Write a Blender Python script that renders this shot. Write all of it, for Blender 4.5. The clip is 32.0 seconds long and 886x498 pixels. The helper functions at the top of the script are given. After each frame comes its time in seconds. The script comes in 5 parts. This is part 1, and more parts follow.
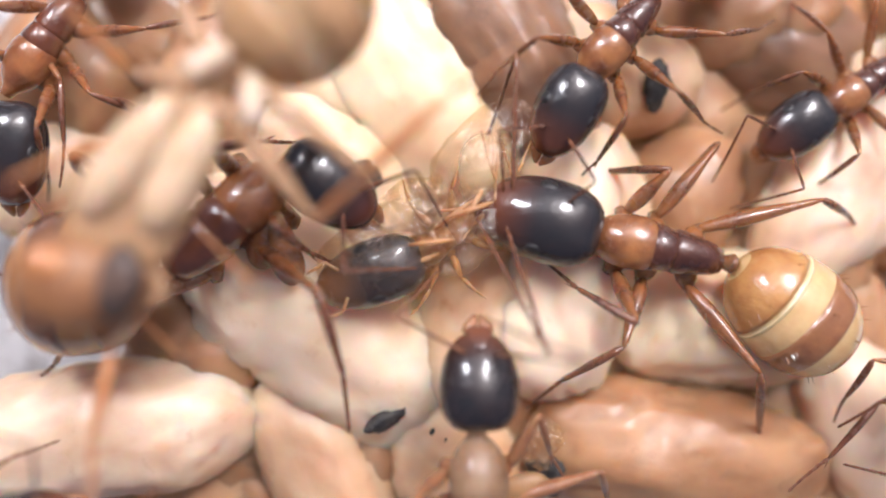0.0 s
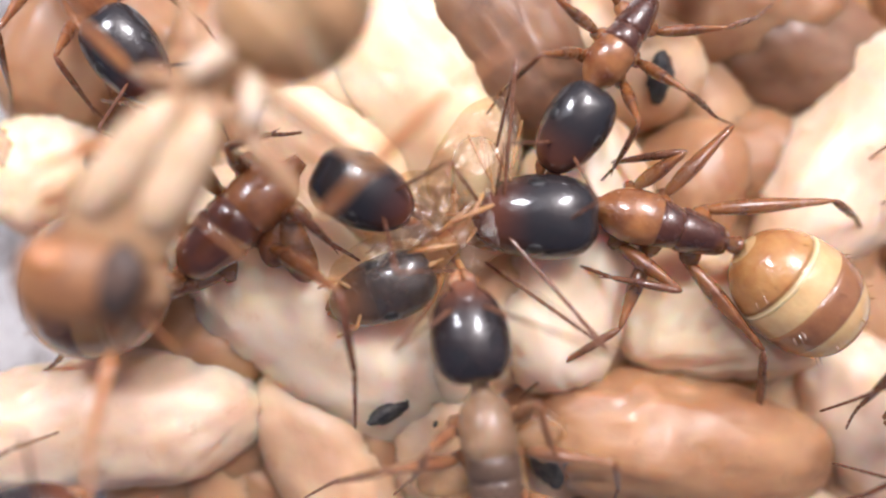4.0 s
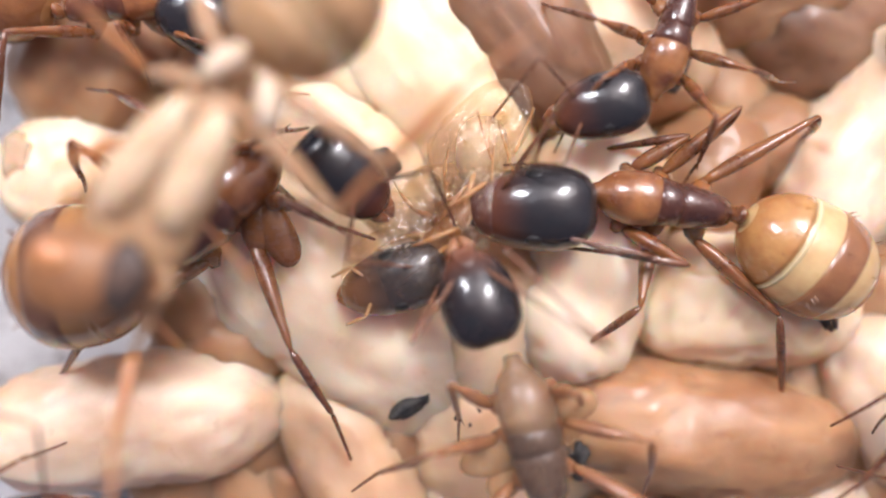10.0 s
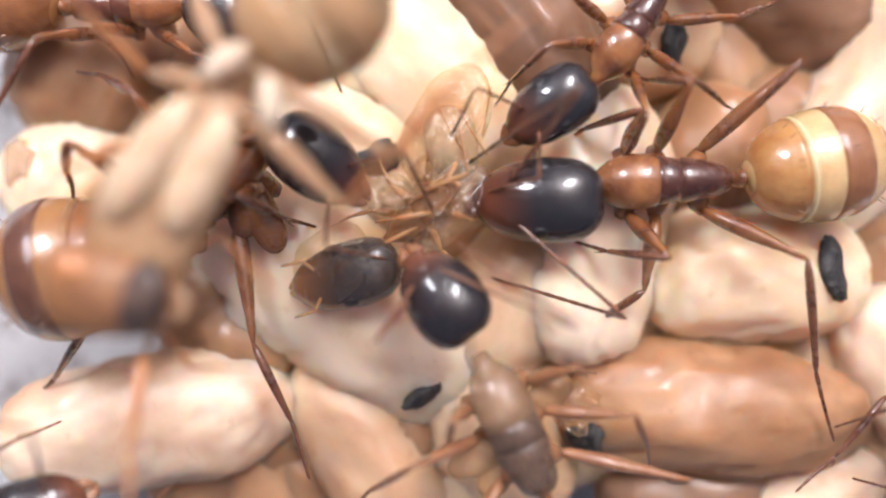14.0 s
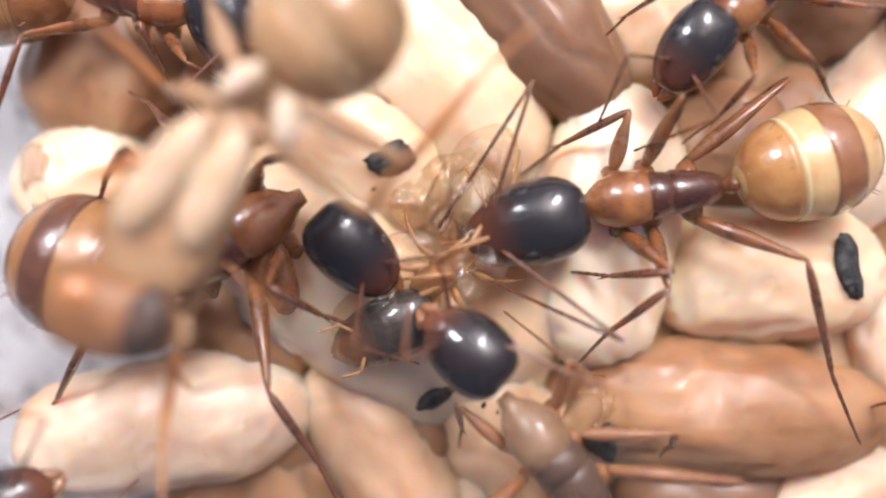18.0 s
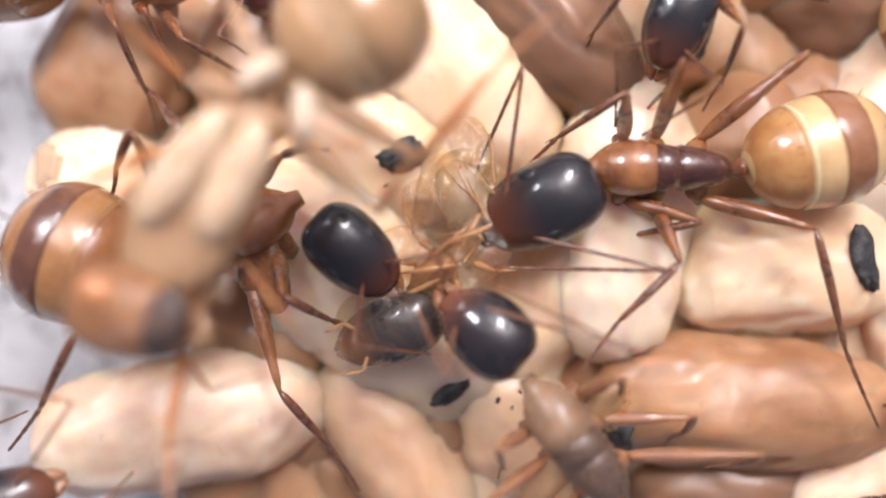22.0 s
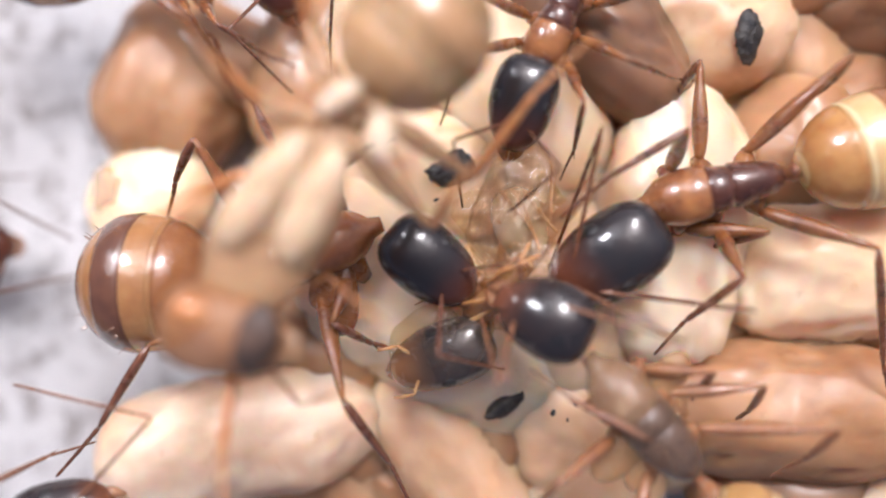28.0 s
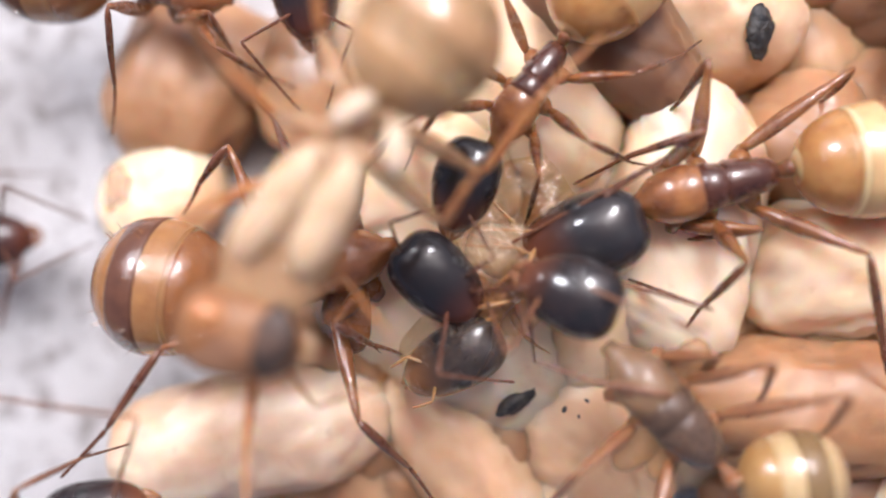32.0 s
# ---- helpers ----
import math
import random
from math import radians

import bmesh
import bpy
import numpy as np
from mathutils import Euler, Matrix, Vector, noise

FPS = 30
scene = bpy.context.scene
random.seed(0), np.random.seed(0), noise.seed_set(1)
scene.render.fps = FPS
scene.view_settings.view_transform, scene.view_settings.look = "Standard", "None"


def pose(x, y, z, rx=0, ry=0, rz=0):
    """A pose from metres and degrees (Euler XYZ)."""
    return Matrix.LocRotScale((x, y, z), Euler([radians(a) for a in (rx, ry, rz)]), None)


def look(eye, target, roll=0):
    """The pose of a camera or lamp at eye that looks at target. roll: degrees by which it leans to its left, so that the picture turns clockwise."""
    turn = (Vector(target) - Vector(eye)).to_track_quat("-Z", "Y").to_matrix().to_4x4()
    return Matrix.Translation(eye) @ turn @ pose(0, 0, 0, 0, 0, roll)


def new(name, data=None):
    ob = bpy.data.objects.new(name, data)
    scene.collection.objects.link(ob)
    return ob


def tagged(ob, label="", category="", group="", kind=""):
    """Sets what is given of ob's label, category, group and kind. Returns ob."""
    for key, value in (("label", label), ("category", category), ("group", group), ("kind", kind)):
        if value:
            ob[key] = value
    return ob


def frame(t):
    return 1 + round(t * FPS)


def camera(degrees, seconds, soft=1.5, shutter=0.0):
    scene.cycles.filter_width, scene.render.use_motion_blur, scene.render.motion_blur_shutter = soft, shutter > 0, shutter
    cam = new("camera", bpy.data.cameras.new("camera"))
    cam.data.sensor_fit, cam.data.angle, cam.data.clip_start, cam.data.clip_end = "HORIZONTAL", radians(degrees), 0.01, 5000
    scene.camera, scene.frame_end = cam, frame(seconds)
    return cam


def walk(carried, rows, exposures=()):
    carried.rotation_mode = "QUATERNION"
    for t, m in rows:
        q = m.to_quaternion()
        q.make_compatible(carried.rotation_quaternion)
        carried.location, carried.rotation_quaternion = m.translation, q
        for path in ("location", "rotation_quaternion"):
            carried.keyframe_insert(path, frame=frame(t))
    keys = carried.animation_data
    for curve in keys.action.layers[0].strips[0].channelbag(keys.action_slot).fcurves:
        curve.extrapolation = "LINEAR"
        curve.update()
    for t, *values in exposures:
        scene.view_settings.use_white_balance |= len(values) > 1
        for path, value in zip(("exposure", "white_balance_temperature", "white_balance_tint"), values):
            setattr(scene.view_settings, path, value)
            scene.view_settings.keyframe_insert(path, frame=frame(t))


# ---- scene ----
MM = 0.001


# ---- camera ----
cam = camera(53.0, 32.0, soft=2.0, shutter=0.5)
cam.data.dof.use_dof = True
cam.data.dof.focus_distance = 21.4 * MM
cam.data.dof.aperture_fstop = 20.0


def eye(rx, ry, rz):
    """The camera 22 mm above the top of the pile, looking down."""
    return pose(0, 0, 22 * MM, rx, ry, rz)


walk(cam, [
    (0, eye(1.501, -2.583, 4.155)),
    (0.5, eye(1.727, -2.613, 4.183)),
    (1, eye(1.625, -2.546, 4.149)),
    (1.5, eye(1.585, -2.486, 4.128)),
    (2, eye(1.385, -2.455, 4.144)),
    (2.5, eye(1.114, -2.449, 3.969)),
    (3, eye(1.096, -2.386, 4.098)),
    (3.5, eye(0.992, -2.454, 4.164)),
    (4, eye(1.018, -2.386, 4.092)),
    (4.5, eye(1.043, -2.318, 4.059)),
    (5, eye(1.069, -2.250, 4.006)),
    (5.5, eye(1.097, -2.181, 3.839)),
    (6, eye(1.052, -2.402, 3.613)),
    (6.5, eye(1.018, -1.948, 3.427)),
    (7, eye(1.005, -2.084, 3.263)),
    (7.5, eye(0.379, -2.201, 3.091)),
    (8, eye(0.255, -2.182, 2.957)),
    (8.5, eye(0.064, -2.248, 2.939)),
    (9, eye(0.079, -2.183, 2.909)),
    (9.5, eye(0.467, -1.462, 3.025)),
    (10, eye(0.650, -1.231, 2.982)),
    (10.5, eye(0.315, -1.050, 2.790)),
    (11, eye(-0.078, -0.884, 2.502)),
    (11.5, eye(0.071, -0.875, 2.001)),
    (12, eye(-0.068, -0.744, 1.718)),
    (12.5, eye(-0.052, -0.727, 1.424)),
    (13, eye(0.064, -0.825, 1.069)),
    (13.5, eye(0.365, -1.029, 0.785)),
    (14, eye(-0.053, -0.850, 0.413)),
    (14.5, eye(-0.233, -0.816, 0.252)),
    (15, eye(-0.048, -0.790, 0.224)),
    (15.5, eye(0.041, -0.320, 0.090)),
    (16, eye(0.073, -0.200, 0.145)),
    (16.5, eye(0.106, -0.079, 0.199)),
    (17, eye(0.138, 0.041, 0.254)),
    (17.5, eye(0.170, 0.161, 0.308)),
    (18, eye(-0.004, -0.001, -0.000)),
    (18.5, eye(-0.316, -0.010, -0.124)),
    (19, eye(-0.276, 0.185, -0.200)),
    (19.5, eye(-0.187, 0.089, -0.330)),
    (20, eye(-0.139, 0.223, -0.360)),
    (20.5, eye(-0.090, 0.558, -0.517)),
    (21, eye(-0.020, 0.690, -0.564)),
    (21.5, eye(-0.288, 0.721, -0.605)),
    (22, eye(-0.279, 0.815, -0.590)),
    (22.5, eye(-0.272, 0.834, -0.611)),
    (23, eye(-0.232, 1.176, -0.522)),
    (23.5, eye(0.307, 1.821, -0.264)),
    (24, eye(0.081, 2.239, -0.269)),
    (24.5, eye(-0.041, 3.652, -0.557)),
    (25, eye(0.733, 4.232, -0.879)),
    (25.5, eye(0.982, 4.456, -1.027)),
    (26, eye(0.874, 4.463, -1.246)),
    (26.5, eye(0.769, 4.470, -1.400)),
    (27, eye(0.664, 4.476, -1.530)),
    (27.5, eye(0.560, 4.482, -1.639)),
    (28, eye(0.505, 4.108, -1.829)),
    (28.5, eye(0.152, 3.879, -2.052)),
    (29, eye(0.056, 3.659, -1.944)),
    (29.5, eye(0.072, 3.783, -1.877)),
    (30, eye(0.298, 4.279, -1.929)),
    (30.5, eye(0.469, 4.340, -2.076)),
    (31, eye(0.597, 4.747, -1.956)),
    (31.5, eye(0.764, 4.813, -1.984)),
    (32, eye(0.297, 4.790, -2.050)),
], exposures=[(0, -0.24, 5980, 15), (32, -0.24, 5980, 15)])

# ---- daylight ----
world = bpy.data.worlds.new("daylight")
scene.world = world
world.use_nodes = True
wn = world.node_tree.nodes
sky = wn.new("ShaderNodeTexSky")
sky.sky_type, sky.sun_disc = "NISHITA", False
sky.sun_elevation, sky.sun_rotation = radians(57), radians(22)
sky.air_density, sky.dust_density, sky.ozone_density = 0.4, 7.0, 0.3
world.node_tree.links.new(sky.outputs[0], wn["Background"].inputs[0])
wn["Background"].inputs[1].default_value = 0.15
sun = new("sun", bpy.data.lights.new("sun", "SUN"))
sun.data.energy, sun.data.angle, sun.data.color = 0.8, radians(14), (1.0, 0.93, 0.86)
sun.matrix_world = look((0.018, 0.045, 0.075), (0, 0, 0))
# the two panels of the desk lamp, which show as a pair of highlights on every gaster
for place, watts in (((-0.031, 0.033, 0.047), 0.040), ((0.016, 0.038, 0.050), 0.031)):
    desk = new("desk_lamp", bpy.data.lights.new("desk_lamp", "AREA"))
    desk.data.shape, desk.data.size, desk.data.size_y, desk.data.energy, desk.data.color = "RECTANGLE", 0.011, 0.017, watts, (1.0, 0.97, 0.94)
    desk.matrix_world = look(place, (0, 0, 0))


# ---- materials ----
def material(name):
    m = bpy.data.materials.new(name)
    m.use_nodes = True
    return m, m.node_tree.nodes, m.node_tree.links, m.node_tree.nodes["Principled BSDF"]


def mixed(nodes, links, factor, a, b):
    mx = nodes.new("ShaderNodeMix")
    mx.data_type = "RGBA"
    links.new(factor, mx.inputs[0])
    for socket, value in ((mx.inputs[6], a), (mx.inputs[7], b)):
        if isinstance(value, tuple):
            socket.default_value = (*value, 1)
        else:
            links.new(value, socket)
    return mx.outputs[2]


def grain(nodes, links, scale, detail=4.0, lo=0.35, hi=0.65, stretch=(1, 1, 1), rough=0.55, ridged=False):
    """Noise in object space, scale in cycles per millimetre, spread between lo and hi."""
    tc, mp, nz, rg = (nodes.new("ShaderNode" + k) for k in ("TexCoord", "Mapping", "TexNoise", "MapRange"))
    mp.inputs["Scale"].default_value = [1000 * scale * s for s in stretch]
    links.new(tc.outputs["Object"], mp.inputs["Vector"])
    links.new(mp.outputs["Vector"], nz.inputs["Vector"])
    nz.inputs["Scale"].default_value, nz.inputs["Detail"].default_value = 1.0, detail
    nz.inputs["Roughness"].default_value = rough
    if ridged:
        nz.noise_type = "RIDGED_MULTIFRACTAL"
    rg.inputs[1].default_value, rg.inputs[2].default_value = lo, hi
    links.new(nz.outputs["Fac"], rg.inputs[0])
    return rg.outputs[0]


def bumped(nodes, links, bsdf, height, strength, distance):
    b = nodes.new("ShaderNodeBump")
    b.inputs["Strength"].default_value, b.inputs["Distance"].default_value = strength, distance * MM
    links.new(height, b.inputs["Height"])
    links.new(b.outputs["Normal"], bsdf.inputs["Normal"])


def chitin(name, a, b, rough=0.22, skin=0.0, along=None, coat=0.75, clear=0.0, shine=0.5):
    """Insect cuticle: two tones mottled, or graded along x (from, to in mm) as the pigment is."""
    m, n, l, p = material(name)
    mottled = grain(n, l, 1.6, 5, 0.3, 0.7)
    if along:
        tc, sp, rg = n.new("ShaderNodeTexCoord"), n.new("ShaderNodeSeparateXYZ"), n.new("ShaderNodeMapRange")
        l.new(tc.outputs["Object"], sp.inputs[0])
        l.new(sp.outputs["X"], rg.inputs[0])
        rg.inputs[1].default_value, rg.inputs[2].default_value = along[0] * MM, along[1] * MM
        rg.interpolation_type = "SMOOTHSTEP"
        ad = n.new("ShaderNodeMath")
        ad.operation, ad.use_clamp = "MULTIPLY_ADD", True
        l.new(mottled, ad.inputs[0])
        ad.inputs[1].default_value = 0.075
        l.new(rg.outputs[0], ad.inputs[2])
        fac = ad.outputs[0]
    else:
        fac = mottled
    l.new(mixed(n, l, fac, a, b), p.inputs["Base Color"])
    worn = n.new("ShaderNodeMapRange")
    worn.inputs[3].default_value, worn.inputs[4].default_value = rough * 0.7, rough * 1.6
    l.new(grain(n, l, 3.5, 5), worn.inputs[0])
    l.new(worn.outputs[0], p.inputs["Roughness"])
    p.inputs["Coat Weight"].default_value, p.inputs["Coat Roughness"].default_value = coat, 0.06
    p.inputs["Specular IOR Level"].default_value = shine
    if skin:
        p.inputs["Subsurface Weight"].default_value = skin
        p.inputs["Subsurface Radius"].default_value = (1.0, 0.45, 0.2)
        p.inputs["Subsurface Scale"].default_value = 0.5 * MM
    if clear:
        p.inputs["Alpha"].default_value = 1 - clear
    wavy = n.new("ShaderNodeMath")
    wavy.operation = "MULTIPLY_ADD"
    wavy.inputs[1].default_value = 3.0
    l.new(grain(n, l, 1.7, 3, 0.2, 0.8), wavy.inputs[0])
    l.new(grain(n, l, 12, 4, 0.2, 0.8), wavy.inputs[2])
    bumped(n, l, p, wavy.outputs[0], 0.4, 0.025)
    return m


def silk(name, a, b, c):
    """Papery cocoon silk: cream to tan, faint lengthwise fibres, matte with a low sheen."""
    m, n, l, p = material(name)
    base = mixed(n, l, grain(n, l, 0.38, 4, 0.38, 0.62, (0.7, 1, 1)), a, b)
    oi = n.new("ShaderNodeObjectInfo")
    sc = n.new("ShaderNodeMath")
    sc.operation = "MULTIPLY"
    sc.inputs[1].default_value = 0.35
    l.new(oi.outputs["Random"], sc.inputs[0])
    base = mixed(n, l, sc.outputs[0], base, c)
    stain = grain(n, l, 1.4, 6, 0.6, 0.85)
    l.new(mixed(n, l, stain, base, c), p.inputs["Base Color"])
    p.inputs["Roughness"].default_value = 0.45
    p.inputs["Subsurface Weight"].default_value = 0.85
    p.inputs["Subsurface Radius"].default_value = (1.0, 0.5, 0.24)
    p.inputs["Subsurface Scale"].default_value = 1.2 * MM
    ridge = grain(n, l, 0.4, 2, 0.2, 1.1, (0.7, 1.2, 1.2), ridged=True)
    tc, mp, vo = (n.new("ShaderNode" + k) for k in ("TexCoord", "Mapping", "TexVoronoi"))
    mp.inputs["Scale"].default_value = (350, 620, 620)
    l.new(tc.outputs["Object"], mp.inputs["Vector"])
    wob = n.new("ShaderNodeVectorMath")
    wob.operation = "ADD"
    l.new(mp.outputs["Vector"], wob.inputs[0])
    nz = n.new("ShaderNodeTexNoise")
    nz.inputs["Scale"].default_value = 1.3
    l.new(mp.outputs["Vector"], nz.inputs["Vector"])
    l.new(nz.outputs["Color"], wob.inputs[1])
    vo.feature = "F1"
    vo.inputs["Scale"].default_value = 1.0
    l.new(wob.outputs[0], vo.inputs["Vector"])
    facet, fine = n.new("ShaderNodeMath"), n.new("ShaderNodeMath")
    facet.operation = fine.operation = "MULTIPLY_ADD"
    facet.inputs[1].default_value, fine.inputs[1].default_value = 0.9, 0.08
    l.new(vo.outputs["Distance"], facet.inputs[0])
    l.new(ridge, facet.inputs[2])
    l.new(grain(n, l, 4, 5, 0.3, 0.7, (0.6, 1, 1)), fine.inputs[0])
    l.new(facet.outputs[0], fine.inputs[2])
    bumped(n, l, p, fine.outputs[0], 0.24, 0.16)
    rr = n.new("ShaderNodeMapRange")
    rr.inputs[3].default_value, rr.inputs[4].default_value = 0.28, 0.52
    l.new(grain(n, l, 1.2, 4), rr.inputs[0])
    l.new(rr.outputs[0], p.inputs["Roughness"])
    return m


SILK = {
    "cream": silk("cream_silk", (0.76, 0.56, 0.38), (0.54, 0.32, 0.175), (0.41, 0.205, 0.10)),
    "white": silk("white_silk", (0.82, 0.67, 0.52), (0.62, 0.41, 0.265), (0.50, 0.28, 0.155)),
    "ivory": silk("ivory_silk", (0.87, 0.71, 0.525), (0.74, 0.505, 0.305), (0.58, 0.35, 0.185)),
    "pearl": silk("pearl_silk", (0.90, 0.78, 0.635), (0.80, 0.60, 0.415), (0.64, 0.42, 0.25)),
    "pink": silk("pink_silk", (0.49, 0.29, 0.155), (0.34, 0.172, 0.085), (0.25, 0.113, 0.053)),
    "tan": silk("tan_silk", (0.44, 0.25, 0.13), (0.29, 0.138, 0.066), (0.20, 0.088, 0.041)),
    "brown": silk("brown_silk", (0.31, 0.172, 0.096), (0.19, 0.096, 0.053), (0.13, 0.06, 0.034)),
}


def plaster_material():
    m, n, l, p = material("white_plaster")
    speck = grain(n, l, 0.9, 10, 0.51, 0.64, rough=0.8)
    base = mixed(n, l, grain(n, l, 0.16, 6, 0.42, 0.62), (0.94, 0.93, 0.93), (0.80, 0.78, 0.77))
    l.new(mixed(n, l, speck, base, (0.22, 0.18, 0.16)), p.inputs["Base Color"])
    p.inputs["Roughness"].default_value = 0.7
    bumped(n, l, p, grain(n, l, 1.6, 9, 0.2, 0.8, rough=0.75), 0.9, 0.35)
    return m


PLASTER = plaster_material()
SOOT, _n, _l, _p = material("black_meconium")
_l.new(mixed(_n, _l, grain(_n, _l, 4, 5), (0.006, 0.006, 0.008), (0.05, 0.045, 0.04)), _p.inputs["Base Color"])
_p.inputs["Roughness"].default_value = 0.5
bumped(_n, _l, _p, grain(_n, _l, 6, 5, 0.2, 0.8), 0.8, 0.08)
BLOTCH = chitin("grey_blotch", (0.50, 0.37, 0.26), (0.38, 0.27, 0.18), 0.5, 0.4, coat=0.0, clear=0.55)
FILM, _n, _l, _p = material("clear_skin")
_clear, _gloss, _rim, _ramp, _both, _bump = (_n.new("ShaderNode" + k) for k in ("BsdfTransparent", "BsdfGlossy", "LayerWeight", "MapRange", "MixShader", "Bump"))
_l.new(mixed(_n, _l, grain(_n, _l, 1.1, 5), (0.995, 0.98, 0.95), (0.975, 0.91, 0.80)), _clear.inputs["Color"])
_gloss.inputs["Roughness"].default_value, _gloss.inputs["Color"].default_value = 0.12, (0.95, 0.90, 0.82, 1)
_rim.inputs["Blend"].default_value = 0.25
_ramp.inputs[3].default_value, _ramp.inputs[4].default_value = 0.07, 0.5
_bump.inputs["Strength"].default_value, _bump.inputs["Distance"].default_value = 0.8, 0.2 * MM
_l.new(grain(_n, _l, 2.2, 4, 0.2, 0.8, (0.5, 1.4, 1.4)), _bump.inputs["Height"])
_l.new(_bump.outputs["Normal"], _gloss.inputs["Normal"])
_l.new(_rim.outputs["Facing"], _ramp.inputs[0])
for _from, _to in ((_ramp.outputs[0], 0), (_clear.outputs[0], 1), (_gloss.outputs[0], 2)):
    _l.new(_from, _both.inputs[_to])
_l.new(_both.outputs[0], _n["Material Output"].inputs["Surface"])

